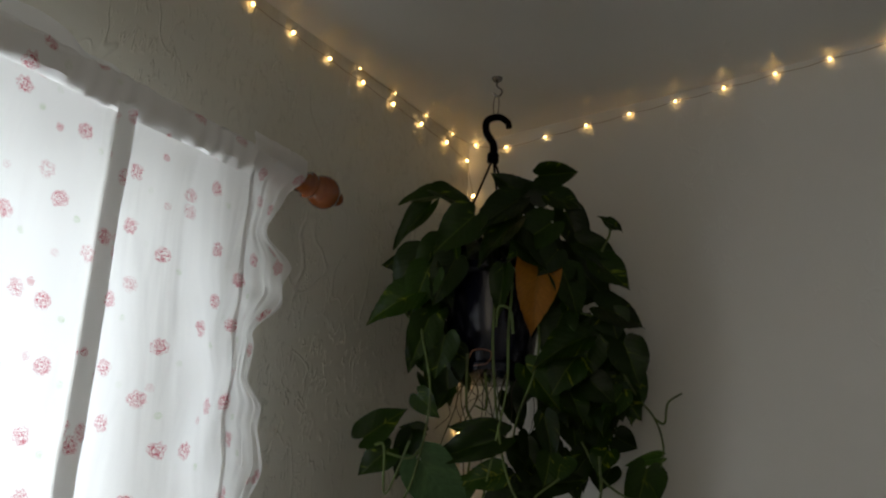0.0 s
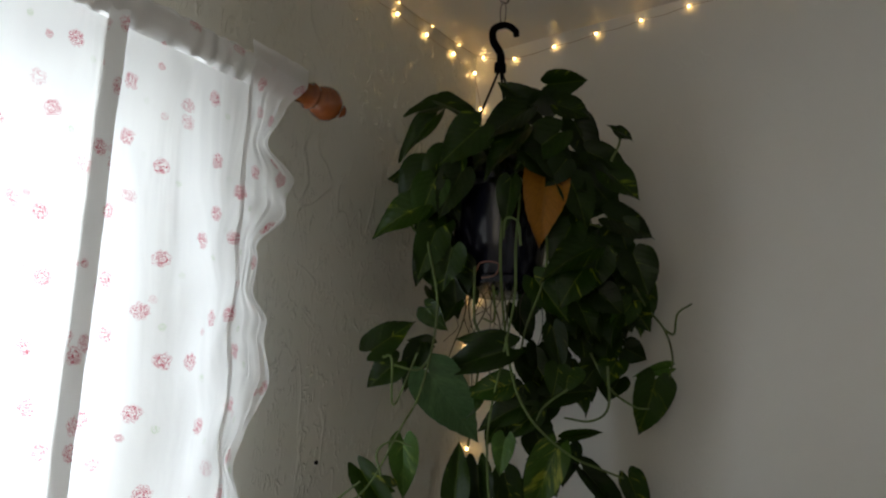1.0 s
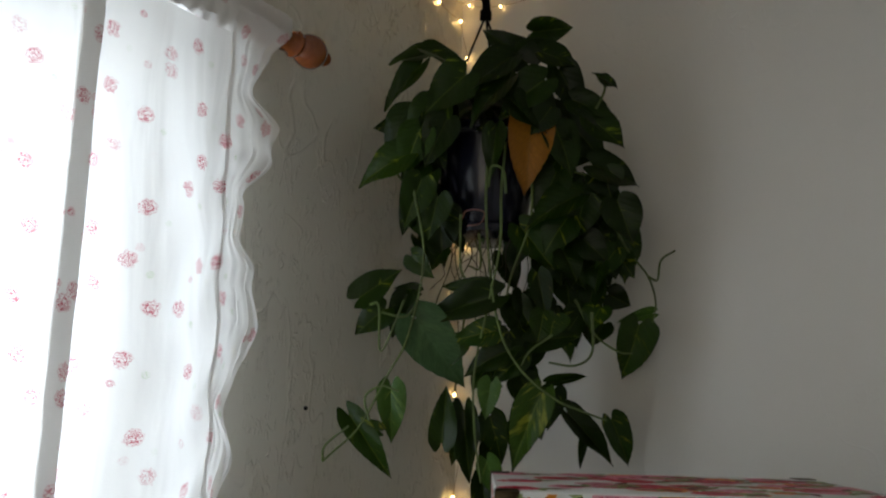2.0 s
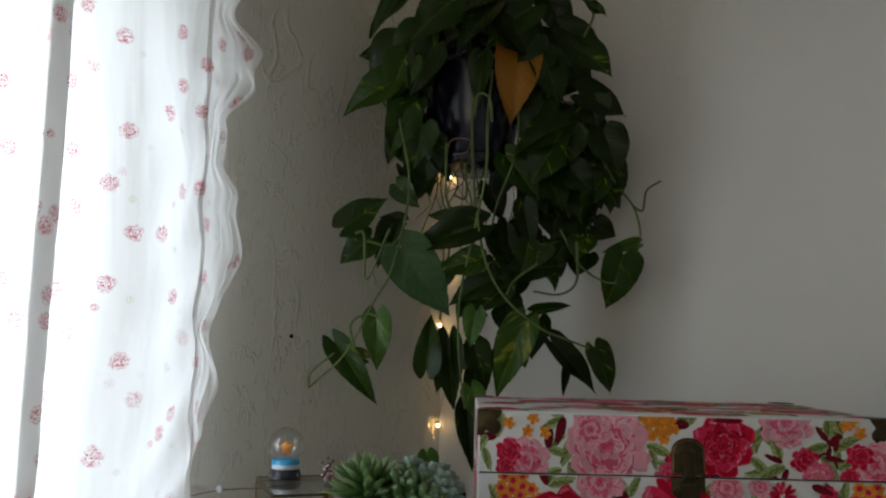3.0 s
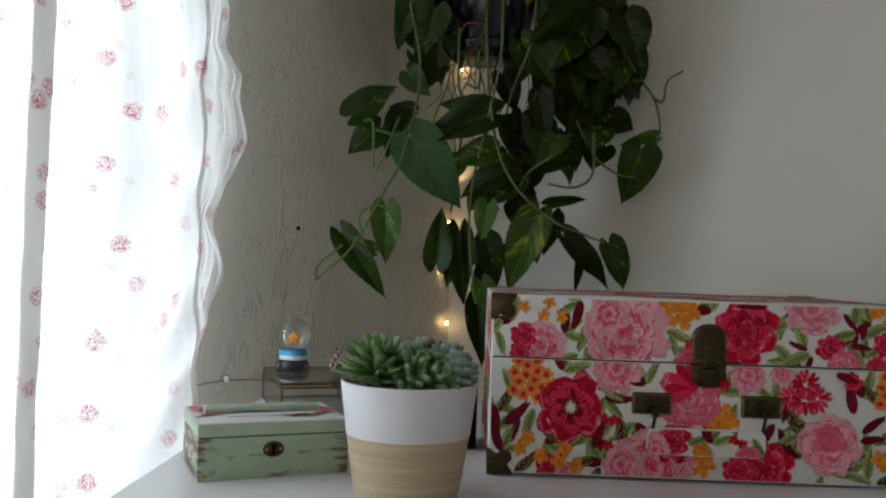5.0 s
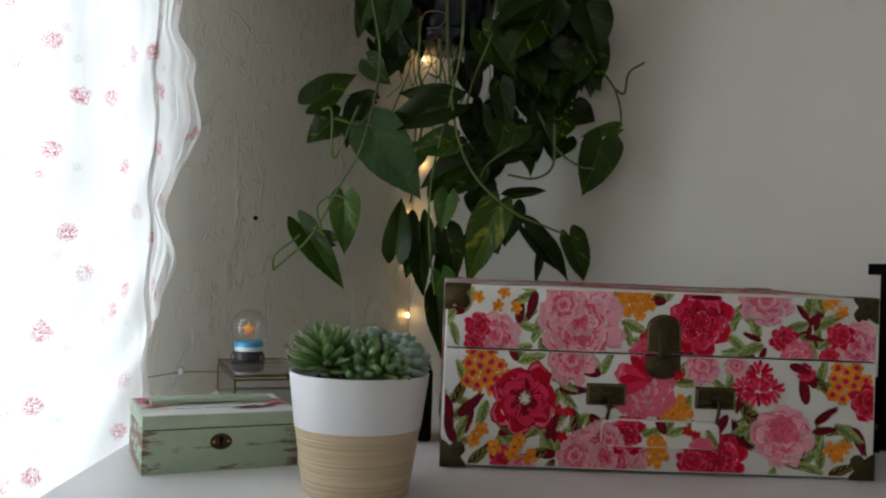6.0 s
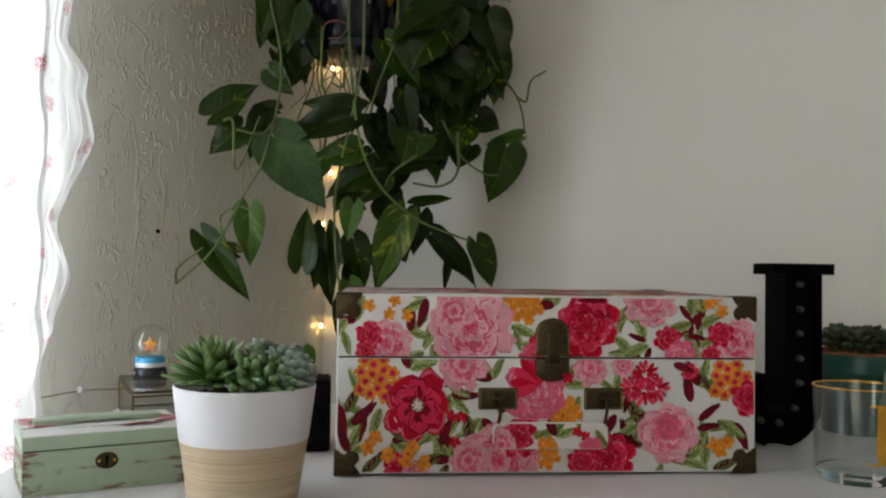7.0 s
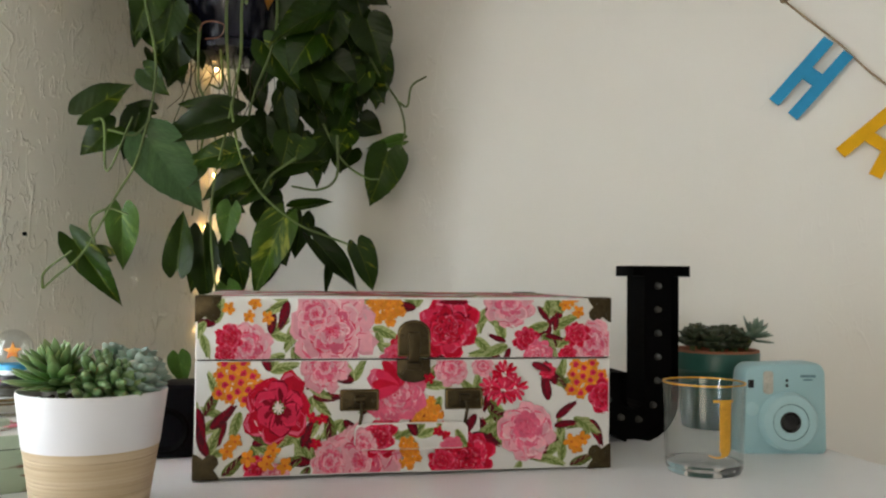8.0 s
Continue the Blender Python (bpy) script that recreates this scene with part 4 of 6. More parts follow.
twine = new("banner_twine", mesh("banner_twine", tube(curve([(0.95, -0.004, 1.985), (1.072, -0.006, 1.862), (1.155, -0.007, 1.783), (1.225, -0.006, 1.711), (1.40, -0.005, 1.575)], 8), 0.0016, sides=6), M_TWINE))
twine.matrix_world = CORNER
tagged(twine, "brown jute twine strung slanting along the wall", "twine")
knot = new("clothes_peg", mesh("clothes_peg", box(bmesh.new(), -0.014, -0.006, -0.005, 0.012, 0.004, 0.005, 0.002), M_TWINE))
knot.matrix_world = CORNER @ pose(1.085, -0.010, 1.862, 0, -30, 0)
tagged(knot, "small brown wooden peg on the twine", "peg")


def felt(name, outline_parts, material, m, label):
    """A felt letter cut from flat strips welded into one sheet, folded over the twine at its top."""
    bm = bmesh.new()
    for pts in outline_parts:
        p = plate(pts, 0.002)
        me = bpy.data.meshes.new("strip")
        p.to_mesh(me)
        p.free()
        bm.from_mesh(me)
        bpy.data.meshes.remove(me)
    ob = new(name, mesh(name, bm, material, False))
    ob.matrix_world = m
    return tagged(ob, label, "letter", "felt letters on the twine")


def bar(x0, z0, x1, z1, w):
    d = Vector((x1 - x0, z1 - z0)).normalized() * w / 2
    return [(x0 - d.y, z0 + d.x), (x0 + d.y, z0 - d.x), (x1 + d.y, z1 - d.x), (x1 - d.y, z1 + d.x)]


SLANT = 41
felt("felt_letter", [[(-0.027, -0.121), (-0.009, -0.121), (-0.009, 0), (-0.027, 0)], [(0.009, -0.121), (0.027, -0.121), (0.027, 0), (0.009, 0)],
                     [(-0.009, -0.068), (0.009, -0.068), (0.009, -0.046), (-0.009, -0.046)]], M_FELTB,
     CORNER @ pose(1.156, -0.011, 1.776, 0, SLANT, 0), "blue felt letter H hanging from twine")
felt("felt_letter", [bar(-0.030, -0.121, -0.006, 0, 0.019), bar(0.030, -0.121, 0.006, 0, 0.019), bar(-0.018, -0.078, 0.018, -0.078, 0.018)], M_FELTY,
     CORNER @ pose(1.2555, -0.011, 1.690, 0, SLANT - 3, 0), "yellow felt letter A hanging from twine")

# ---- printed flowers ----
INK = [mat("print_" + n, c, 0.45, 0, 0.32, 110, 0.00006, 700, spec=0.07) for n, c in (
    ("pale_pink", (0.84, 0.38, 0.45)), ("pink", (0.78, 0.135, 0.235)), ("rose", (0.74, 0.030, 0.095)), ("crimson", (0.56, 0.006, 0.030)), ("dark_red", (0.24, 0.005, 0.02)),
    ("orange", (0.84, 0.30, 0.03)), ("rust", (0.62, 0.10, 0.03)), ("leaf_light", (0.42, 0.48, 0.21)), ("leaf", (0.15, 0.21, 0.05)), ("burgundy", (0.10, 0.012, 0.02)),
    ("cream", (0.86, 0.80, 0.74)), ("blush", (0.84, 0.52, 0.56)))]
for ink in INK:     # no two petals take quite the same ink
    n, l = ink.node_tree.nodes, ink.node_tree.links
    geo, mr, hsv = n.new("ShaderNodeNewGeometry"), n.new("ShaderNodeMapRange"), n.new("ShaderNodeHueSaturation")
    mr.inputs["To Min"].default_value, mr.inputs["To Max"].default_value = 0.84, 1.12
    l.new(geo.outputs["Random Per Island"], mr.inputs["Value"])
    l.new(mr.outputs[0], hsv.inputs["Value"])
    base = n["Principled BSDF"].inputs["Base Color"]
    l.new(base.links[0].from_socket, hsv.inputs["Color"])
    l.new(hsv.outputs[0], base)
PALE, PINK, ROSE, CRIM, DARK, ORAN, RUST, LLEAF, LEAF, BURG, CREAM, BLUSH = range(12)
rnd = random.Random(11)


class Print:
    """Flat printed shapes on a panel; each lies a hair over the one before."""

    def __init__(self):
        self.bm, self.level = bmesh.new(), 0.00025

    def blob(self, cx, cy, along, length, width, ink, point=0.0, ragged=0.08, n=12):
        """A petal or leaf that starts at cx, cy and runs along an angle."""
        self.level += 0.0000005
        ca, sa = math.cos(along), math.sin(along)
        vs = []
        for i in range(n):
            t = 2 * math.pi * i / n
            u, w = 0.5 - 0.5 * math.cos(t), math.sin(t)
            w *= (1 - point * u ** 2) * (0.75 + 0.45 * u * (1 - point))
            u, w = u * length * (1 + rnd.uniform(-ragged, ragged)), w * width / 2 * (1 + rnd.uniform(-ragged, ragged))
            vs.append(self.bm.verts.new((cx + u * ca - w * sa, -self.level, cy + u * sa + w * ca)))
        f = self.bm.faces.new(vs)
        f.material_index = ink

    def ring(self, cx, cy, r0, r1, count, width, ink, turn=0.0, ragged=0.1):
        for k in range(count):
            a = turn + 2 * math.pi * (k + rnd.uniform(-0.15, 0.15)) / count
            self.blob(cx + r0 * math.cos(a), cy + r0 * math.sin(a), a, (r1 - r0) * rnd.uniform(0.88, 1.1), width, ink if isinstance(ink, int) else rnd.choice(ink), 0, ragged)

    def petals(self, x, y, r0, r1, count, width, edge, flesh, shade, turn):
        """A ring of petals, each with a light edge, its flesh, and a dark throat."""
        for k in range(count):
            a = turn + 2 * math.pi * (k + rnd.uniform(-0.2, 0.2)) / count
            px, py = x + r0 * math.cos(a), y + r0 * math.sin(a)
            ln, w = (r1 - r0) * rnd.uniform(0.85, 1.12), width * rnd.uniform(0.85, 1.15)
            if r0 < 0.15 * r1:     # inner petals stand out by their shaded rims
                self.blob(px, py, a, ln * 1.04, w * 1.07, shade, 0, 0.08)
            self.blob(px, py, a, ln, w, edge, 0, 0.10)
            self.blob(px, py, a + rnd.uniform(-0.1, 0.1), ln * 0.94, w * 0.90, flesh, 0, 0.10)
            self.blob(px, py, a + rnd.uniform(-0.15, 0.15), ln * 0.62, w * 0.55, shade, 0.4, 0.22)
            for _ in range(3):
                self.blob(px, py, a + rnd.uniform(-0.5, 0.5), ln * rnd.uniform(0.5, 0.92), w * rnd.uniform(0.04, 0.13), rnd.choice((edge, shade, flesh, shade)), 0.3, 0.25, 7)
            for _ in range(2):     # curled light rims and folds
                b = a + rnd.uniform(-0.35, 0.35)
                q = ln * rnd.uniform(0.55, 0.9)
                self.blob(px + q * math.cos(b), py + q * math.sin(b), b + math.pi / 2 + rnd.uniform(-0.4, 0.4), w * rnd.uniform(0.2, 0.42), w * rnd.uniform(0.05, 0.10), rnd.choice((edge, BLUSH if edge != ROSE else PINK, shade)), 0.4, 0.2, 8)

    def peony(self, x, y, r, tones=(PALE, PINK, ROSE)):
        pale, mid, deep = tones
        edge = BLUSH if pale == PALE else pale
        self.petals(x, y, r * 0.2, r * 1.18, 9, r * 0.74, pale, pale, mid, 0.3)
        self.petals(x, y, r * 0.12, r * 0.90, 8, r * 0.60, edge, pale, mid, 0.1)
        self.petals(x, y, r * 0.08, r * 0.66, 7, r * 0.48, pale, mid, deep, 0.7)
        self.petals(x, y, r * 0.04, r * 0.44, 6, r * 0.36, edge, pale, mid, 0.2)
        self.petals(x, y, 0, r * 0.24, 5, r * 0.20, pale, mid, deep, 0.6)

    def rose(self, x, y, r):
        self.petals(x, y, r * 0.2, r * 1.12, 8, r * 0.66, ROSE, CRIM, DARK, 0.3)
        self.petals(x, y, r * 0.12, r * 0.88, 8, r * 0.58, PINK, ROSE, CRIM, 0.1)
        self.petals(x, y, r * 0.08, r * 0.64, 7, r * 0.46, ROSE, CRIM, DARK, 0.7)
        self.petals(x, y, r * 0.04, r * 0.42, 6, r * 0.32, PINK, CRIM, DARK, 0.2)
        self.petals(x, y, 0, r * 0.22, 5, r * 0.18, ROSE, CRIM, DARK, 0.6)

    def anemone(self, x, y, r):
        self.petals(x, y, r * 0.12, r * 1.12, 7, r * 0.82, PINK, CRIM, CRIM, 0.2)
        self.petals(x, y, r * 0.08, r * 0.78, 6, r * 0.66, ROSE, ROSE, DARK, 0.6)
        self.ring(x, y, r * 0.02, r * 0.34, 10, r * 0.12, DARK)
        self.ring(x, y, 0, r * 0.24, 9, r * 0.07, LEAF)
        self.ring(x, y, 0, r * 0.20, 9, r * 0.06, CREAM, 0.3)

    def cluster(self, x, y, r, dotted=True):
        for k in range(15):
            a, d = k * 2.4, r * math.sqrt((k + 0.4) / 15) * 0.9
            px, py = x + d * math.cos(a), y + d * math.sin(a)
            self.ring(px, py, 0, r * 0.30, 6, r * 0.22, ORAN)
        for k in range(15):
            a, d = k * 2.4, r * math.sqrt((k + 0.4) / 15) * 0.9
            px, py = x + d * math.cos(a), y + d * math.sin(a)
            if dotted:
                self.ring(px, py, 0, r * 0.14, 5, r * 0.13, ROSE)
                self.blob(px - r * 0.03, py, 0, r * 0.07, r * 0.06, DARK)
            else:
                self.ring(px, py, r * 0.03, r * 0.16, 5, r * 0.03, RUST)

    def small(self, x, y, r=0.0062, ink=ORAN):
        self.ring(x, y, 0, r * 1.1, 5, r * 0.75, ink, rnd.uniform(0, 3))
        self.blob(x - r * 0.15, y, 0, r * 0.35, r * 0.3, RUST)

    def daisies(self, x, y, r):
        for dx, dy in ((-0.45, -0.2), (0.45, -0.25), (0.05, 0.35), (0.0, -0.35)):
            self.ring(x + dx * r, y + dy * r, r * 0.08, r * 0.62, 13, r * 0.17, (CRIM, ROSE, ROSE))
            self.ring(x + dx * r, y + dy * r, r * 0.15, r * 0.45, 9, r * 0.04, (PALE, DARK))
            self.ring(x + dx * r, y + dy * r, 0, r * 0.13, 6, r * 0.08, (CREAM, DARK))

    def leaf(self, x, y, deg, length, ink=LLEAF, width=0.45):
        length, width = length * 1.25, width * 1.1
        a = radians(deg)
        self.blob(x, y, a, length, length * width, ink, 0.75, 0.03, 16)
        s = rnd.choice((-1, 1))     # one half in shade, veins as short strokes
        dark = LEAF if ink == LLEAF else (BURG if ink == LEAF else DARK)
        self.blob(x, y, a + s * 0.10, length * 0.96, length * width * 0.42, dark, 0.6, 0.06, 12)
        for k in range(3):
            t = 0.15 + 0.2 * k
            self.blob(x + t * length * math.cos(a), y + t * length * math.sin(a), a - s * 0.6, length * 0.26, length * 0.04, dark, 0.5, 0.08, 6)
            self.blob(x + t * length * math.cos(a), y + t * length * math.sin(a), a + s * 0.6, length * 0.24, length * 0.035, LLEAF if ink != BURG else BURG, 0.5, 0.08, 6)

    def spray(self, x, y, deg, size):
        for da, ink in ((-45, LLEAF), (10, LLEAF), (55, BURG)):
            self.leaf(x, y, deg + da, size * rnd.uniform(0.8, 1.05), ink, 0.46)

    def cut(self, x0, y0, x1, y1, lean=0.0):
        for v in self.bm.verts:
            v.co.x -= lean * math.sin(math.pi * min(1, max(0, v.co.x / 0.422)))
        for co, no in (((x0, 0, 0), (-1, 0, 0)), ((x1, 0, 0), (1, 0, 0)), ((0, 0, y0), (0, 0, -1)), ((0, 0, y1), (0, 0, 1))):
            bmesh.ops.bisect_plane(self.bm, geom=self.bm.verts[:] + self.bm.edges[:] + self.bm.faces[:], plane_co=co, plane_no=no, clear_outer=True)
        return self.bm


# ---- flowered case ----
CW, CD, CH, CS = 0.422, 0.30, 0.1760, 0.115    # width, depth, height, height of the seam
case = thing("suitcase", pose(0.0775, 0.925, TABLE, 0, 0, -2.3) @ Matrix.Diagonal((0.985, 1, 1, 1)), "white hard case printed with pink and red flowers", "suitcase")
for x in (0.03, CW - 0.03):
    for y in (0.03, CD - 0.03):
        bm = turned([(0, 0), (0.008, 0), (0.009, 0.003), (0, 0.003)], 16)
        part("foot", bm, M_BLACK, case, "", pose(x, y, 0))
bm = bmesh.new()
box(bm, 0, 0, 0.0030, CW, CD, CS - 0.0006, 0.0018, 3)
body = part("base", bm, M_VINYL, case)
bm = bmesh.new()
box(bm, 0, 0, CS + 0.0006, CW, CD, CH, 0.0018, 3)
lid = part("lid", bm, M_VINYL, case)
# dark strip fills the slit between lid and base, standing for its shade
bm = bmesh.new()
box(bm, 0.002, 0.002, CS - 0.002, CW - 0.002, CD - 0.002, CS + 0.002)
part("seam", bm, M_NAVY, case, "dark strip set between lid and base for shade")

p = Print()     # front of the lid
for x, y, d in ((0.075, 0.140, 30), (0.092, 0.172, 200), (0.165, 0.172, 60), (0.222, 0.166, 120), (0.292, 0.165, 300), (0.372, 0.160, 160), (0.300, 0.124, 240), (0.366, 0.126, 80), (0.232, 0.122, 280), (0.020, 0.150, 120)):
    p.spray(x, y, d, 0.024)
for x, y, d, s in ((0.101, 0.152, 250, 0.026), (0.108, 0.160, 80, 0.020), (0.098, 0.128, 285, 0.022), (0.178, 0.146, -20, 0.024), (0.182, 0.142, -70, 0.018), (0.010, 0.152, 230, 0.024),
                   (0.006, 0.140, 290, 0.020), (0.090, 0.120, 200, 0.022), (0.282, 0.136, -40, 0.022), (0.285, 0.150, 40, 0.018), (0.206, 0.124, 160, 0.016)):
    p.leaf(x, y, d, s, LLEAF, 0.5)
p.blob(0.106, 0.170, 0.4, 0.022, 0.016, DARK)
for x, y, d in ((0.312, 0.134, 110), (0.358, 0.150, 200), (0.362, 0.145, 30), (0.356, 0.155, 80), (0.316, 0.128, 200), (0.352, 0.140, -60)):
    p.leaf(x, y, d, 0.024, LLEAF, 0.5)
    p.leaf(x + 0.002, y - 0.002, d + 50, 0.016, BURG, 0.4)
p.cluster(0.190, 0.166, 0.020, False)
p.peony(0.136, 0.1445, 0.038)
p.peony(0.120, 0.160, 0.018)
p.peony(0.317, 0.171, 0.022, (PALE, PINK, PINK))
p.rose(0.254, 0.147, 0.030)
p.blob(0.245, 0.172, 0.0, 0.030, 0.006, DARK)
p.peony(0.051, 0.128, 0.023, (PALE, PINK, ROSE))
p.rose(0.034, 0.137, 0.013)
p.rose(0.030, 0.122, 0.010)
p.rose(0.335, 0.134, 0.0125)
p.peony(0.347, 0.118, 0.014, (PINK, PALE, ROSE))
p.peony(0.402, 0.131, 0.022, (PALE, PINK, ROSE))
p.rose(0.387, 0.140, 0.012)
p.rose(0.377, 0.120, 0.009)
p.rose(0.208, 0.128, 0.011)
p.peony(0.200, 0.118, 0.011, (PINK, ROSE, CRIM))
for x, y in ((0.033, 0.165), (0.059, 0.170), (0.053, 0.157), (0.0715, 0.156), (0.374, 0.169), (0.388, 0.162), (0.381, 0.175)):
    p.small(x, y)
part("floral_print", p.cut(0.0019, CS + 0.0012, CW - 0.0019, CH - 0.0019, 0.007), INK, lid, "large pink peonies, red roses and orange blossoms", None, False)

p = Print()     # front of the base
for x, y, d in ((0.075, 0.104, 60), (0.118, 0.080, 300), (0.160, 0.094, 110), (0.150, 0.056, 260), (0.230, 0.090, 40), (0.284, 0.080, 130), (0.312, 0.062, 200), (0.366, 0.088, 60), (0.300, 0.030, 60),
                (0.372, 0.030, 140), (0.402, 0.052, 240), (0.030, 0.060, 200), (0.058, 0.034, 330), (0.108, 0.044, 250), (0.216, 0.052, 330), (0.352, 0.014, 30), (0.014, 0.024, 60), (0.118, 0.016, 120)):
    p.spray(x, y, d, 0.024)
for x, y, d, s in ((0.010, 0.062, 60, 0.026), (0.004, 0.060, 110, 0.022), (0.006, 0.046, 30, 0.028), (0.046, 0.066, 250, 0.026), (0.054, 0.050, 320, 0.022), (0.114, 0.090, -30, 0.022),
                   (0.110, 0.108, 90, 0.020), (0.134, 0.060, 280, 0.030), (0.126, 0.062, 250, 0.020), (0.108, 0.020, 200, 0.026), (0.116, 0.012, 240, 0.024), (0.028, 0.004, 40, 0.026),
                   (0.022, 0.082, 110, 0.020), (0.248, 0.078, 250, 0.022), (0.190, 0.072, 200, 0.022), (0.296, 0.074, -60, 0.028), (0.300, 0.062, -20, 0.026), (0.306, 0.050, 210, 0.022),
                   (0.384, 0.054, -30, 0.026), (0.372, 0.010, 90, 0.024), (0.380, 0.006, 20, 0.024), (0.362, 0.012, 170, 0.022), (0.330, 0.012, 250, 0.020), (0.378, 0.082, 120, 0.018)):
    p.leaf(x, y, d, s, LLEAF if d % 20 else LEAF, 0.45)
for x, y, d, s in ((0.003, 0.070, 280, 0.030), (0.016, 0.050, 40, 0.028), (0.358, 0.072, 100, 0.026), (0.366, 0.054, 40, 0.022), (0.364, 0.046, 10, 0.020), (0.284, 0.060, 240, 0.024),
                   (0.280, 0.040, -20, 0.026), (0.196, 0.046, -30, 0.030), (0.112, 0.086, 60, 0.016), (0.108, 0.030, 70, 0.024), (0.296, 0.080, 260, 0.016)):
    p.leaf(x, y, d, s, BURG, 0.42)
p.cluster(0.042, 0.094, 0.025)
p.cluster(0.398, 0.092, 0.023)
p.rose(0.416, 0.076, 0.017)
p.cluster(0.2345, 0.062, 0.016, False)
p.cluster(0.213, 0.020, 0.015, False)
p.peony(0.130, 0.109, 0.022)
p.peony(0.202, 0.082, 0.027, (PINK, PALE, ROSE))
for k in range(6):
    p.blob(0.206, 0.088, radians(70 + 26 * k), 0.030, 0.011, (CRIM, ROSE)[k % 2])
p.anemone(0.084, 0.069, 0.031)
p.peony(0.166, 0.016, 0.034)
p.peony(0.136, 0.016, 0.018)
p.rose(0.187, 0.038, 0.018)
p.rose(0.275, 0.016, 0.026)
p.rose(0.250, 0.014, 0.014)
p.peony(0.258, 0.106, 0.016, (PALE, PINK, ROSE))
p.daisies(0.311, 0.091, 0.024)
p.peony(0.290, 0.108, 0.010, (PALE, PINK, ROSE))
p.rose(0.356, 0.102, 0.008)
p.leaf(0.340, 0.110, -20, 0.018, BURG, 0.5)
p.peony(0.335, 0.042, 0.027, (PALE, PINK, PINK))
p.peony(0.335, 0.047, 0.012, (PINK, PINK, ROSE))
p.rose(0.066, 0.006, 0.017)
p.peony(0.082, 0.004, 0.012)
for x, y in ((0.041, 0.038), (0.033, 0.029), (0.054, 0.022), (0.079, 0.029), (0.073, 0.016), (0.091, 0.014), (0.392, 0.033), (0.386, 0.025), (0.381, 0.030)):
    p.small(x, y, 0.0075)
for x, y in ((0.118, 0.059), (0.128, 0.058), (0.122, 0.034), (0.236, 0.096), (0.252, 0.048)):
    p.small(x, y, 0.0055, CRIM)
part("floral_print", p.cut(0.0019, 0.0050, CW - 0.0019, CS - 0.0012, 0.007), INK, body, "pink roses, a red anemone and orange clusters", None, False)

p = Print()     # top, end and back
for k in range(46):
    x, y, s = rnd.uniform(0.02, CW - 0.02), rnd.uniform(0.02, CD - 0.02), rnd.uniform(0.018, 0.034)
    p.level = 0.0002 + k * 0.00000013
    (p.peony, p.rose, p.cluster, p.peony, p.daisies)[k % 5](x, y, s)
    p.spray(x + s, y, rnd.uniform(0, 360), 0.028)
part("floral_print", p.cut(0.002, 0.002, CW - 0.002, CD - 0.002), INK, lid, "", Matrix(((1, 0, 0, 0), (0, 0, 1, 0), (0, -1, 0, CH), (0, 0, 0, 1))), False)
p = Print()
for k in range(20):
    x, y, s = rnd.uniform(0.02, CD - 0.02), rnd.uniform(0.02, CS), rnd.uniform(0.016, 0.03)
    p.level = 0.0002 + k * 0.00000013
    (p.peony, p.rose, p.cluster, p.daisies)[k % 4](x, y, s)
    p.spray(x + s, y, rnd.uniform(0, 360), 0.028)
sidebm = p.cut(0.004, 0.007, CD - 0.004, CS - 0.003)
part("floral_print", sidebm, INK, body, "", Matrix(((0, 1, 0, 0), (-1, 0, 0, CD), (0, 0, 1, 0), (0, 0, 0, 1))), False)
p = Print()
for k in range(12):
    x, y, s = rnd.uniform(0.02, CD - 0.02), rnd.uniform(CS, CH), rnd.uniform(0.014, 0.026)
    p.level = 0.0002 + k * 0.00000013
    (p.rose, p.peony, p.cluster)[k % 3](x, y, s)
    p.spray(x + s, y, rnd.uniform(0, 360), 0.024)
part("floral_print", p.cut(0.004, CS + 0.003, CD - 0.004, CH - 0.005), INK, lid, "", Matrix(((0, 1, 0, 0), (-1, 0, 0, CD), (0, 0, 1, 0), (0, 0, 0, 1))), False)


# fittings
def corner_plate(flip_x, flip_z):
    """Three bent leaves of metal round one front corner."""
    bm = bmesh.new()
    out = [(-0.001, 0), (0.0285, 0), (0.0275, 0.003), (0.0222, 0.0100), (0.0275, 0.0165), (0.0265, 0.0225), (0.0225, 0.0265), (0.0165, 0.0275), (0.0100, 0.0222), (0.003, 0.0275), (-0.001, 0.0285)]
    for turn in (Matrix(), Matrix(((0, 1, 0, 0), (1, 0, 0, 0), (0, 0, 1, 0), (0, 0, 0, 1))), Matrix(((1, 0, 0, 0), (0, 0, 1, 0), (0, 1, 0, 0), (0, 0, 0, 1)))):
        b = plate(out, 0.0016, 0.0005)
        for v in b.verts:
            v.co.y -= 0.0013
        b.transform(turn)
        me = bpy.data.meshes.new("tmp")
        b.to_mesh(me)
        b.free()
        bm.from_mesh(me)
        bpy.data.meshes.remove(me)
    for a, c in ((0.006, 0.019), (0.019, 0.006), (0.0205, 0.0205)):
        turned([(0, -0.0012), (0.0012, -0.0009), (0.0018, 0)], 10, bm, pose(a, -0.001, c, 90, 0, 0) @ pose(0, 0, 0, 180))
    bm.transform(Matrix.Diagonal((-0.86 if flip_x else 0.86, 0.9, -0.86 if flip_z else 0.86, 1)))
    bmesh.ops.recalc_face_normals(bm, faces=bm.faces)
    return bm


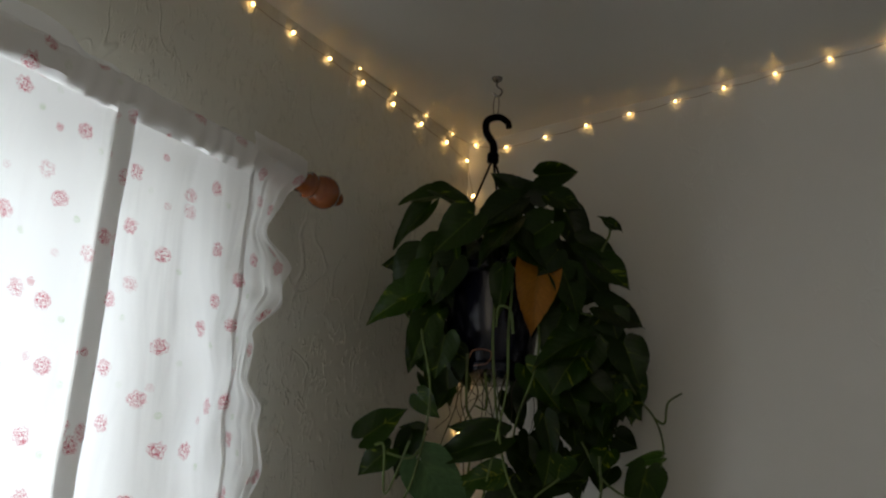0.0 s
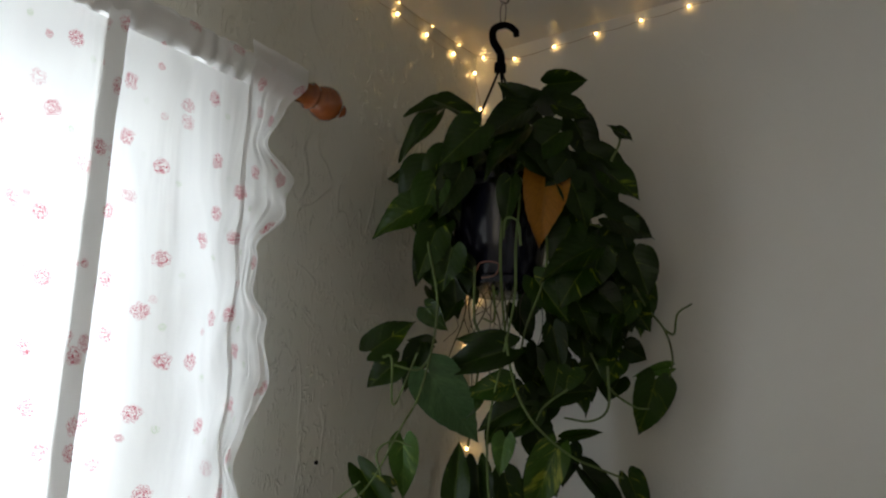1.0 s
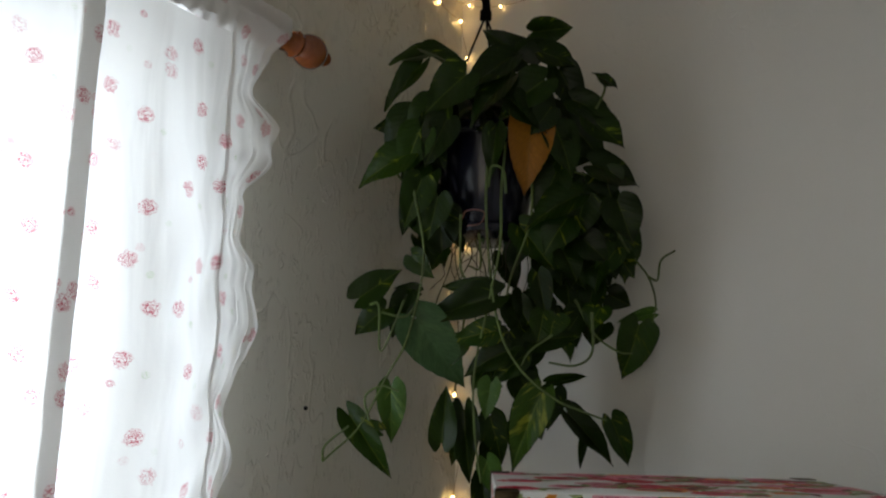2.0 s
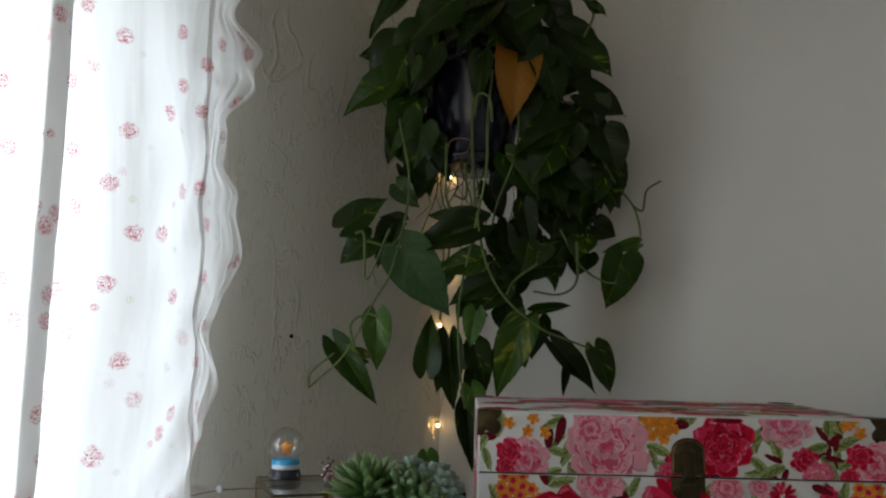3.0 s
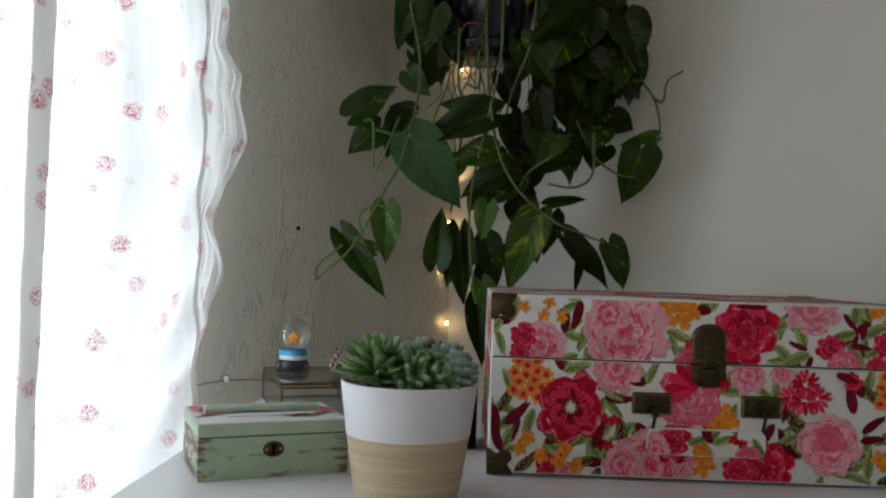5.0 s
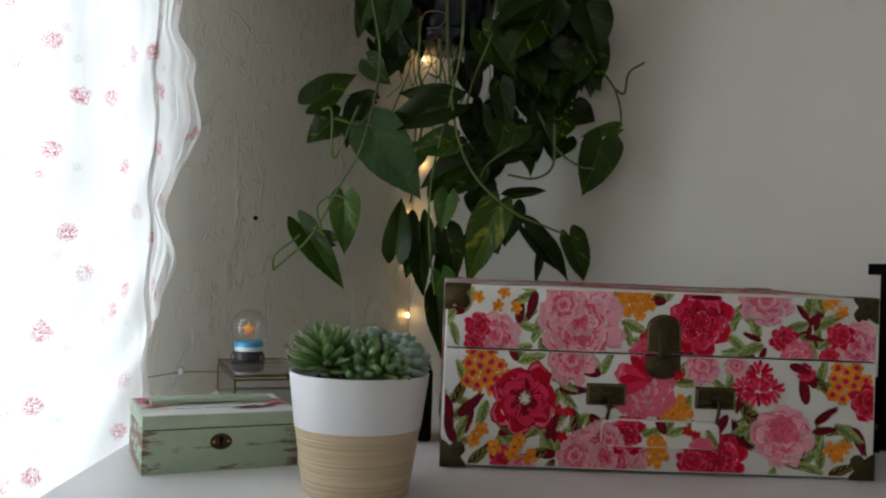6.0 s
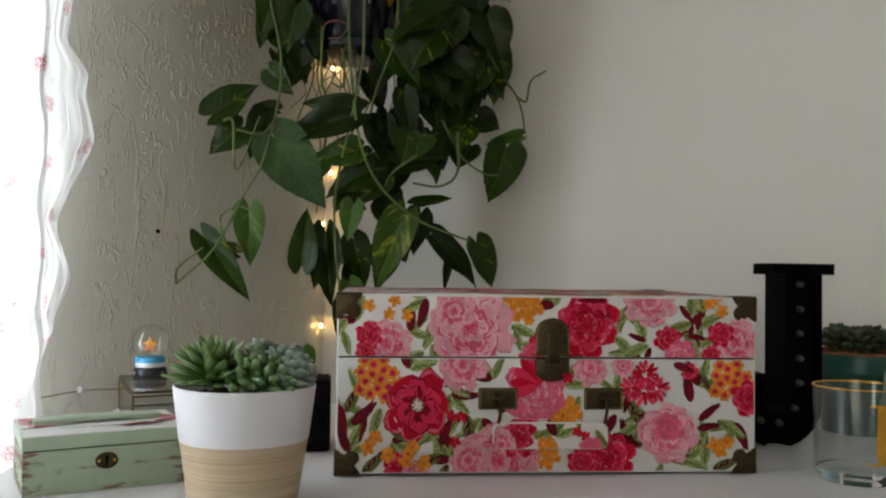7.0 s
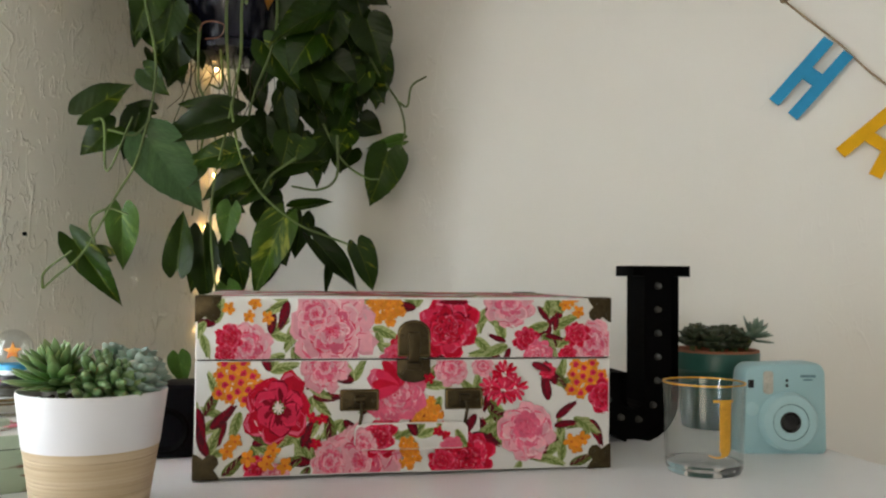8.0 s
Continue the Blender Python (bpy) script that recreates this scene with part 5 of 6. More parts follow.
for fx in (0, 1):
    for fz, par, z in ((0, body, 0.0024), (1, lid, CH)):
        part("corner_guard", corner_plate(fx, fz), M_BRASS, par, "aged brass corner guard", pose(CW if fx else 0, 0, z))
        b = corner_plate(fx, fz)
        b.transform(Matrix.Diagonal((1, -1, 1, 1)))
        bmesh.ops.recalc_face_normals(b, faces=b.faces)
        part("corner_guard", b, M_BRASS, par, "aged brass corner guard", pose(CW if fx else 0, CD, z))


def rounded(x0, z0, x1, z1, r, n=6):
    pts = []
    for cx, cz, a in ((x1 - r, z0 + r, -90), (x1 - r, z1 - r, 0), (x0 + r, z1 - r, 90), (x0 + r, z0 + r, 180)):
        pts += [(cx + r * math.cos(radians(a + 90 * k / n)), cz + r * math.sin(radians(a + 90 * k / n))) for k in range(n + 1)]
    return pts


latch = part("latch", plate([(-0.017, 0.001), (0.017, 0.001)] + [(0.017 * math.cos(radians(a)) , 0.024 + 0.014 * math.sin(radians(a))) for a in range(0, 181, 15)], 0.003, 0.0008), M_BRASS, case, "aged brass draw latch", pose(0.2130, -0.0028, CS + 0.001))
part("rim", tube([(x, -0.0006, z) for x, z in [(-0.0155, 0.003)] + [(-0.0155 * math.cos(radians(a)), 0.0235 + 0.0125 * math.sin(radians(a))) for a in range(0, 181, 15)] + [(0.0155, 0.003), (-0.0155, 0.003)]], 0.0009, sides=6), M_BRASS2, latch, "raised edge in brighter brass")
part("keeper", plate([(-0.017, -0.001), (-0.017, -0.014)] + [(-0.017 * math.cos(radians(a)), -0.014 - 0.010 * math.sin(radians(a))) for a in range(15, 180, 15)] + [(0.017, -0.014), (0.017, -0.001)], 0.003, 0.0008), M_BRASS, latch, "", pose(0, 0, 0))
part("hasp", plate(rounded(-0.006, -0.004, 0.006, 0.026, 0.001), 0.003, 0.0008), M_BRASS, latch, "", pose(0, -0.0032, 0))
part("hasp_lip", box(bmesh.new(), -0.008, -0.005, -0.011, 0.008, 0.0005, -0.005, 0.001), M_BRASS, latch)
for x, z in ((-0.012, 0.022), (0.012, 0.022), (-0.012, -0.014), (0.012, -0.014)):
    part("rivet", turned([(0, 0.0016), (0.0014, 0.0012), (0.0019, 0)], 12), M_BRASS, latch, "", pose(x, 0, z, 90, 0, 0))
for x in (0.1590, 0.2650):
    hinge = part("handle_plate", plate(rounded(-0.0195, -0.0105, 0.0195, 0.0105, 0.002), 0.0026, 0.0007), M_BRASS, case, "aged brass handle plate", pose(x, -0.0026, 0.0755))
    for dx in (-0.0135, 0.0135):
        part("rivet", turned([(0, 0.0016), (0.0014, 0.0012), (0.002, 0)], 12), M_BRASS, hinge, "", pose(dx, 0, 0, 90, 0, 0))
    edge = rounded(-0.0180, -0.0090, 0.0180, 0.0090, 0.002, 3)
    part("rim", tube([(u, -0.0006, w) for u, w in edge + edge[:1]], 0.0009, sides=6), M_BRASS2, hinge, "raised edge in brighter brass")
    part("knuckle", turned([(0, -0.005), (0.0042, -0.005), (0.0042, 0.005), (0, 0.005)], 14), M_BRASS, hinge, "", pose(0, -0.002, 0.001, 0, 90, 0))
    part("ring", tube(curve([(0, -0.004, 0.003), (0.002, -0.006, -0.008), (0, -0.005, -0.023)], 6), 0.0016), M_BRASS, hinge)
handle = part("handle", plate(rounded(0.160, 0.027, 0.275, 0.053, 0.008), 0.005, 0.0009), M_VINYL, case, "case handle covered in the printed vinyl", pose(-0.006, -0.0060, 0))
p = Print()
for x, y, d in ((0.196, 0.046, -30), (0.200, 0.038, 20), (0.246, 0.048, 100), (0.262, 0.046, -60), (0.268, 0.034, 220)):
    p.leaf(x, y, d, 0.024, (LLEAF, BURG)[int(x * 1000) % 2], 0.4)
p.rose(0.184, 0.040, 0.017)
p.spray(0.222, 0.040, 60, 0.024)
p.peony(0.168, 0.032, 0.014)
p.cluster(0.214, 0.029, 0.011, False)
p.small(0.244, 0.044, 0.005, CRIM)
p.small(0.252, 0.040, 0.005, CRIM)
p.peony(0.258, 0.029, 0.010, (PINK, PINK, ROSE))
part("floral_print", p.cut(0.161, 0.0280, 0.274, 0.0520), INK, handle, "", pose(0, 0, 0), False)

# ---- white pot with succulents ----
M_BAND = mat("banded_beige_stoneware", (0.57, 0.46, 0.31), 0.5, 0, 0.3, 7, 0.0004, None, (0.37, 0.265, 0.15), 0, "Object", (0.6, 0.6, 55))
pot = thing("plant_pot", pose(0.0015, 0.83, TABLE) @ Matrix.Diagonal((0.985, 0.985, 0.972, 1)), "white ceramic succulent pot with ribbed beige lower half", "plant pot")
prof = [(0, 0.002), (0.0425, 0.0), (0.045, 0.0025)]
for k in range(1, 50):
    z = 0.0025 + 0.0560 * k / 50
    groove = sum(0.0007 * math.exp(-((z - g) / 0.0007) ** 2) for g in (0.0520, 0.0490, 0.0455, 0.0335, 0.0305, 0.0235, 0.014, 0.009))
    prof.append((0.045 + 0.0086 * (z / 0.057) - groove, z))
part("ribbed_base", turned(prof + [(0.0538, 0.0590)], 72), M_BAND, pot, "beige ribbed stoneware band")
part("bowl", turned([(0.0543, 0.0590), (0.0598, 0.1030), (0.0596, 0.1045), (0.0587, 0.1050), (0.0577, 0.1045), (0.0558, 0.092), (0.0, 0.0905)], 72), M_POTW, pot, "glossy white glazed upper half")
bm = bmesh.new()
for k in range(420):
    a, r = rnd.uniform(0, 6.28), 0.055 * math.sqrt(rnd.random())
    s = rnd.uniform(0.0010, 0.0032)
    bmesh.ops.create_icosphere(bm, subdivisions=1, radius=s, matrix=pose(r * math.cos(a), r * math.sin(a), 0.0925 + rnd.uniform(-0.001, 0.0022)))
part("soil", bm, M_SOIL, pot, "dark crumbly potting soil")


def succulent_green(name, base, tip, rough):
    m = mat(name, base, rough, 0, 0.2, 8)
    n, l = m.node_tree.nodes, m.node_tree.links
    tc, sep, mr, mix = n.new("ShaderNodeTexCoord"), n.new("ShaderNodeSeparateXYZ"), n.new("ShaderNodeMapRange"), n.new("ShaderNodeMix")
    mix.data_type = "RGBA"
    l.new(tc.outputs["Object"], sep.inputs[0])
    l.new(sep.outputs[1], mr.inputs["Value"])
    mr.inputs["From Min"].default_value = 0.55
    old = n["Principled BSDF"].inputs["Base Color"].links[0].from_socket
    l.new(mr.outputs[0], mix.inputs["Factor"])
    l.new(old, mix.inputs["A"])
    mix.inputs["B"].default_value = (*tip, 1)
    l.new(mix.outputs["Result"], n["Principled BSDF"].inputs["Base Color"])
    n["Principled BSDF"].inputs["Subsurface Weight"].default_value = 0.15
    n["Principled BSDF"].inputs["Subsurface Scale"].default_value = 0.004
    return m


# rosette tips: lighter green, raised further to paint in pale highlights
M_SPIKE = succulent_green("rosette_green", (0.075, 0.165, 0.035), (0.22, 0.33, 0.14), 0.36)
M_BEAN = succulent_green("bean_green", (0.075, 0.155, 0.045), (0.15, 0.24, 0.10), 0.30)
M_GREYG = succulent_green("powdery_grey_green", (0.16, 0.25, 0.19), (0.26, 0.33, 0.29), 0.6)
M_DARKG = succulent_green("dark_rosette", (0.022, 0.040, 0.018), (0.05, 0.066, 0.036), 0.5)


def fleshy(name, profile, flat, material, hollow=0.0):
    """A thick leaf of length 1 along +y, flattened, its upper side a little hollow."""
    bm = turned(profile, 10)
    for v in bm.verts:
        x, y, z = v.co
        v.co = (x, z, y * flat + hollow * (x * x * 3 + z * z * 0.25))
    bmesh.ops.recalc_face_normals(bm, faces=bm.faces)
    return mesh(name, bm, material)


L_SPIKE = fleshy("leaf", [(0, 0), (0.085, 0.05), (0.12, 0.35), (0.13, 0.6), (0.095, 0.82), (0.03, 0.95), (0, 1)], 0.42, M_SPIKE, 0.35)
L_BEAN = fleshy("leaf", [(0, 0), (0.10, 0.08), (0.17, 0.4), (0.20, 0.68), (0.16, 0.9), (0.07, 0.98), (0, 1)], 0.85, M_BEAN, 0.12)
L_GREY = fleshy("leaf", [(0, 0), (0.14, 0.08), (0.26, 0.45), (0.31, 0.68), (0.22, 0.88), (0.07, 0.97), (0, 1)], 0.42, M_GREYG, 0.3)
L_GREY2 = fleshy("leaf", [(0, 0), (0.09, 0.05), (0.125, 0.35), (0.13, 0.6), (0.09, 0.82), (0.035, 0.95), (0, 1)], 0.45, M_GREYG, 0.35)
L_DARK = fleshy("leaf", [(0, 0), (0.14, 0.08), (0.26, 0.45), (0.30, 0.68), (0.20, 0.88), (0.07, 0.97), (0, 1)], 0.5, M_DARKG, 0.3)


def rosette(parent, m, shape, rings, label, stalk):
    """Leaves in rings: (how many, length, lift in degrees, height)."""
    core = part("succulent", turned([(0, -stalk), (0.003, -stalk), (0.003, 0.002), (0, 0.004)], 8), M_STEM, parent, label, m)
    k = 0
    for count, length, lift, high in rings:
        for i in range(count):
            a = 360 * (i + 0.5 * (k % 2)) / count + rnd.uniform(-8, 8)
            ob = new("leaf", shape)
            ob.parent = core
            s = length * rnd.uniform(0.88, 1.1)
            ob.matrix_local = pose(0, 0, high, 0, 0, a) @ pose(0, 0, 0, lift + rnd.uniform(-6, 6)) @ Matrix.Diagonal((s, s, s, 1))
        k += 1
    return core


rosette(pot, pose(-0.025, -0.004, 0.107, 12, -8, 0), L_SPIKE, [(11, 0.036, 8, 0.0), (13, 0.041, 16, 0.002), (12, 0.042, 32, 0.004), (9, 0.039, 50, 0.006), (7, 0.032, 66, 0.008), (4, 0.021, 80, 0.009)], "spiky green rosette succulent", 0.018)
for x, y, z, s, tx in ((0.004, -0.024, 0.117, 0.019, 35), (0.017, -0.030, 0.110, 0.018, 40), (-0.003, -0.030, 0.108, 0.017, 45), (0.022, -0.016, 0.115, 0.017, 20), (0.007, -0.010, 0.121, 0.016, 0), (0.029, -0.028, 0.107, 0.016, 35)):
    rosette(pot, pose(x, y + 0.004, z - 0.007, tx, x * 400, rnd.uniform(0, 90)), L_BEAN, [(5, s * 1.25, 6, 0.0), (5, s * 1.25, 34, 0.005), (4, s * 1.05, 64, 0.009)], "plump jelly bean stonecrop", z - 0.097)
for x, y, z, s in ((0.037, -0.024, 0.112, 0.017), (0.030, 0.000, 0.119, 0.021), (0.038, -0.012, 0.115, 0.019), (0.012, 0.012, 0.125, 0.018), (0.034, 0.022, 0.117, 0.019), (0.038, 0.010, 0.115, 0.019)):
    rosette(pot, pose(x, y + 0.004, z - 0.007, 12 if y < 0 else -4, x * 300, rnd.uniform(0, 90)), L_GREY, [(9, s * 1.25, 12, 0.0), (8, s * 1.22, 32, 0.004), (6, s * 1.05, 54, 0.008), (4, s * 0.75, 72, 0.011)], "powdery grey-green rosette succulent", z - 0.097)
rosette(pot, pose(0.045, -0.004, 0.102, 10, 40, 20), L_SPIKE, [(6, 0.012, 10, 0.0), (4, 0.010, 40, 0.003)], "small green offshoot", 0.008)

# ---- green wooden box ----
def distressed(name, green, wood):
    """Chalky paint rubbed through to brown wood in horizontal scratches and at the ends."""
    m = mat(name, green, 0.65, 0, 0.14, 60, 0.0004, 120)
    n, l = m.node_tree.nodes, m.node_tree.links
    b = n["Principled BSDF"]
    tc, mp, tex, sep = n.new("ShaderNodeTexCoord"), n.new("ShaderNodeMapping"), n.new("ShaderNodeTexNoise"), n.new("ShaderNodeSeparateXYZ")
    mp.inputs["Scale"].default_value = (22, 22, 120)
    tex.inputs["Scale"].default_value, tex.inputs["Detail"].default_value, tex.inputs["Roughness"].default_value = 1.0, 8, 0.65
    l.new(tc.outputs["Object"], mp.inputs[0])
    l.new(mp.outputs[0], tex.inputs[0])
    l.new(tc.outputs["Object"], sep.inputs[0])
    d = n.new("ShaderNodeMath")
    d.operation = "SUBTRACT"
    d.inputs[1].default_value = 0.0705
    l.new(sep.outputs[0], d.inputs[0])
    ab = n.new("ShaderNodeMath")
    ab.operation = "ABSOLUTE"
    l.new(d.outputs[0], ab.inputs[0])
    ends = n.new("ShaderNodeMapRange")
    ends.inputs["From Min"].default_value, ends.inputs["From Max"].default_value, ends.inputs["To Max"].default_value = 0.048, 0.071, 0.15
    l.new(ab.outputs[0], ends.inputs["Value"])
    s = n.new("ShaderNodeMath")
    s.operation = "ADD"
    l.new(tex.outputs["Fac"], s.inputs[0])
    l.new(ends.outputs[0], s.inputs[1])
    cut = n.new("ShaderNodeMapRange")
    cut.inputs["From Min"].default_value, cut.inputs["From Max"].default_value = 0.585, 0.655
    l.new(s.outputs[0], cut.inputs["Value"])
    mix = n.new("ShaderNodeMix")
    mix.data_type = "RGBA"
    l.new(b.inputs["Base Color"].links[0].from_socket, mix.inputs["A"])
    mix.inputs["B"].default_value = (*wood, 1)
    l.new(cut.outputs[0], mix.inputs["Factor"])
    l.new(mix.outputs["Result"], b.inputs["Base Color"])
    return m


M_CHALK = distressed("distressed_green_paint", (0.38, 0.475, 0.345), (0.17, 0.10, 0.065))
M_CHALK2 = mat("green_chalk_paint", (0.42, 0.52, 0.39), 0.6, 0, 0.2, 50, 0.0003)
M_PAPER = mat("printed_paper", (0.72, 0.73, 0.70), 0.5, 0, 0.12, 40)
M_INKG = mat("grey_ink", (0.42, 0.40, 0.41), 0.6, 0, 0.2, 60)
gbox = thing("wooden_box", pose(-0.188, 0.865, TABLE, 0, 0, 22.5), "pale green distressed wooden box with brass keyhole plate", "box")
BW, BD = 0.141, 0.104
part("body", box(bmesh.new(), 0.0, 0.0, 0.0, BW, BD, 0.0385, 0.0009), M_CHALK, gbox)
# black strip put in for the shade under the lid
part("gap", box(bmesh.new(), 0.0015, 0.0015, 0.0385, BW - 0.0015, BD - 0.0015, 0.0395), M_BLACK, gbox)
gl_ = part("lid", box(bmesh.new(), -0.0006, -0.0006, 0.0395, BW + 0.0006, BD + 0.0006, 0.0515, 0.0009), M_CHALK2, gbox)
part("lid_print", box(bmesh.new(), 0.0006, 0.0006, 0.0515, BW - 0.0006, BD - 0.0006, 0.0519), M_PAPER, gl_, "white printed paper on the lid")
bm = plate([(0.0, 0.0), (0.028, 0.0), (0.030, 0.002), (0.085, 0.002), (0.087, 0.0), (0.113, 0.0), (0.113, 0.0052), (0.088, 0.0062), (0.030, 0.0062), (0.0, 0.0052)], 0.020, 0.001)
grip = part("grip", bm, M_CHALK2, gl_, "green wooden grip along the lid", pose(0.013, 0.052, 0.0518))
for a, b in ((0.032, 0.056), (0.059, 0.098)):
    part("lettering", box(bmesh.new(), a, 0.031, 0.0519, b, 0.0345, 0.0521), M_INKG, gl_, "faded line of script")
p = Print()
for x, y in ((0.012, 0.070), (0.018, 0.052), (0.010, 0.088), (0.126, 0.060), (0.130, 0.044), (0.120, 0.074)):
    p.peony(x, y, 0.010, (PALE, PINK, ROSE))
    p.leaf(x + 0.004, y - 0.006, rnd.uniform(200, 340), 0.018, LEAF, 0.35)
for x, y, d in ((0.082, 0.022, 20), (0.098, 0.020, 10), (0.052, 0.094, 0), (0.030, 0.094, 10), (0.088, 0.016, 30)):
    p.leaf(x, y, d, 0.022, BURG, 0.3)
part("flower_print", p.cut(0.002, 0.002, BW - 0.002, BD - 0.002), INK, gl_, "faded pink roses", Matrix(((1, 0, 0, 0), (0, 0, 1, 0), (0, -1, 0, 0.0519), (0, 0, 0, 1))), False)
esc = part("keyhole_plate", plate([(0.0098 * math.cos(radians(a)), 0.0074 * math.sin(radians(a))) for a in range(0, 360, 15)], 0.0014, 0.0004), M_BRASS, gbox, "oval brass keyhole plate", pose(0.0685, -0.0015, 0.0265))
part("keyhole", plate([(-0.0012, -0.0045), (0.0012, -0.0045), (0.001, 0.0005), (0.0021, 0.0025), (0.0012, 0.0045), (-0.0012, 0.0045), (-0.0021, 0.0025), (-0.001, 0.0005)], 0.001), M_BLACK, esc, "", pose(0, -0.0007, 0))
for x in (-0.0065, 0.0065):
    part("screw", turned([(0, 0.0008), (0.001, 0.0006), (0.0013, 0)], 10), M_GOLD, esc, "", pose(x, 0, 0, 90))

# ---- glass trinket box with the snow globe ----
M_EDGE = mat("brass_edge", (0.22, 0.15, 0.06), 0.3, 1.0, 0.4, 120)
tbox = thing("trinket_box", pose(-0.170, 1.197, TABLE, 0, 0, 18.5), "clear glass trinket box with brass edges", "trinket box")
TW, TD, TH = 0.112, 0.172, 0.045
for x0, y0, x1, y1 in ((0, 0, TW, 0.002), (0, TD - 0.002, TW, TD), (0, 0.002, 0.002, TD - 0.002), (TW - 0.002, 0.002, TW, TD - 0.002)):
    part("side_pane", box(bmesh.new(), x0, y0, 0.003, x1, y1, TH - 0.006), M_SHEET, tbox)
part("bottom_pane", box(bmesh.new(), 0, 0, 0.0005, TW, TD, 0.0025), M_SHEET, tbox)
part("lid_pane", box(bmesh.new(), 0, 0, TH - 0.003, TW, TD, TH), M_SHEET, tbox, "clear glass lid")
for z, r in ((0.0015, 0.0015), (TH - 0.0065, 0.0013), (TH - 0.0015, 0.0019)):
    for a, b in (((0, 0), (TW, 0)), ((TW, 0), (TW, TD)), ((TW, TD), (0, TD)), ((0, TD), (0, 0))):
        part("edge", tube([(*a, z), (*b, z)], r, sides=6), M_EDGE, tbox)
for a in ((0, 0), (TW, 0), (TW, TD), (0, TD)):
    part("edge", tube([(*a, 0), (*a, TH - 0.006)], 0.0014, sides=6), M_EDGE, tbox)
part("clasp", turned([(0, 0), (0.003, 0.0005), (0.0035, 0.003), (0, 0.005)], 12), M_EDGE, tbox, "", pose(0.067, -0.001, TH - 0.004, 90))

M_SEA = mat("painted_sea_blue", (0.05, 0.34, 0.62), 0.35, 0, 0.2, 120)
M_FOAM = mat("painted_foam_white", (0.72, 0.76, 0.78), 0.4, 0, 0.2, 120)
M_ROCK = mat("painted_dark_rock", (0.02, 0.022, 0.03), 0.35, 0, 0.6, 200, 0.001)
M_SHELL = mat("painted_pink_shell", (0.34, 0.22, 0.24), 0.4, 0, 0.3, 150)
M_STAR = mat("painted_star", (0.80, 0.42, 0.03), 0.4, 0, 0.4, 200, 0.0006, None, (0.65, 0.10, 0.02))
globe = thing("snow_globe", pose(-0.181, 1.350, TABLE + TH + 0.0005) @ Matrix.Scale(1.05, 4), "small snow globe with a yellow starfish and sea base", "snow globe")
bm = turned([(0, 0), (0.021, 0), (0.0225, 0.004), (0.020, 0.011), (0.018, 0.013), (0, 0.013)], 28)
for v in bm.verts:
    v.co += 0.0022 * Vector((noise.noise(v.co * 160), noise.noise(v.co * 160 + Vector((9, 0, 0))), 0))
base = part("rock_base", bm, M_ROCK, globe, "dark painted rock base")
for a in (185, 215, 330):
    part("shell", turned([(0, -0.004), (0.003, -0.002), (0.0036, 0.001), (0, 0.004)], 10), M_SHELL, base, "", pose(0.020 * math.cos(radians(a)), 0.020 * math.sin(radians(a)), 0.005, a, 40, 0))
part("foam_band", turned([(0.0175, 0.0128), (0.0190, 0.014), (0.0190, 0.019), (0.0178, 0.0205), (0, 0.0205)], 28), M_FOAM, globe)
part("sea_band", turned([(0.0182, 0.0185), (0.0196, 0.0195), (0.0193, 0.025), (0.0180, 0.0262), (0, 0.0262)], 28), M_SEA, globe)
bm = bmesh.new()
bmesh.ops.create_uvsphere(bm, u_segments=32, v_segments=20, radius=0.0245)
part("ball", bm, M_BALL, globe, "clear glass ball", pose(0, 0, 0.0455))
pts = []
for k in range(10):
    r = 0.0125 if k % 2 == 0 else 0.0055
    pts.append((r * math.sin(2 * math.pi * k / 10), r * math.cos(2 * math.pi * k / 10)))
bm = plate(pts, 0.005, 0.0012)
part("starfish", bm, M_STAR, globe, "yellow and orange starfish", pose(0, -0.0025, 0.042))

fig = bmesh.new()
for x, z, s in ((0, 0.004, 0.006), (0.003, 0.011, 0.0055), (-0.003, 0.017, 0.0045), (0.001, 0.023, 0.004), (-0.009, 0.026, 0.003), (0.007, 0.029, 0.0026), (0.0, 0.033, 0.002), (-0.006, 0.009, 0.004)):
    bmesh.ops.create_icosphere(fig, subdivisions=2, radius=s, matrix=pose(x, 0, z))
tube([(-0.009, 0, 0.026), (0.001, 0, 0.020), (0.007, 0, 0.029)], 0.0012, fig)
figure = new("figurine", mesh("figurine", fig, mat("dark_red_enamel", (0.16, 0.03, 0.035), 0.2, 0.6, 0.7, 220, 0, None, (0.5, 0.42, 0.42))))
figure.matrix_world = pose(-0.114, 1.305, TABLE + TH + 0.0025)
tagged(figure, "tiny dark red and silver figurine on glass box", "figurine")

# ---- small loudspeaker behind the pot ----
spk = thing("loudspeaker", pose(0.012, 1.04, TABLE), "small black desktop loudspeaker with round cone", "loudspeaker")
part("cabinet", box(bmesh.new(), 0, 0, 0, 0.060, 0.065, 0.078, 0.004, 3), M_NAVY, spk)
part("cone", turned([(0.024, 0), (0.0245, 0.002), (0.022, 0.003), (0.019, 0.0005), (0.008, -0.006), (0.007, -0.003), (0, -0.001)], 32), M_BLACK, spk, "", pose(0.031, -0.0005, 0.030, 90))

# ---- marquee letter ----
letter = thing("marquee_letter", pose(0.615, 1.035, TABLE) @ Matrix.Diagonal((1.04, 1, 1, 1)), "black metal marquee letter J with small round bulbs", "letter")
out = [(0.036, 0.2125), (-0.036, 0.2125), (-0.036, 0.1995), (-0.0215, 0.1995), (-0.0215, 0.056)]
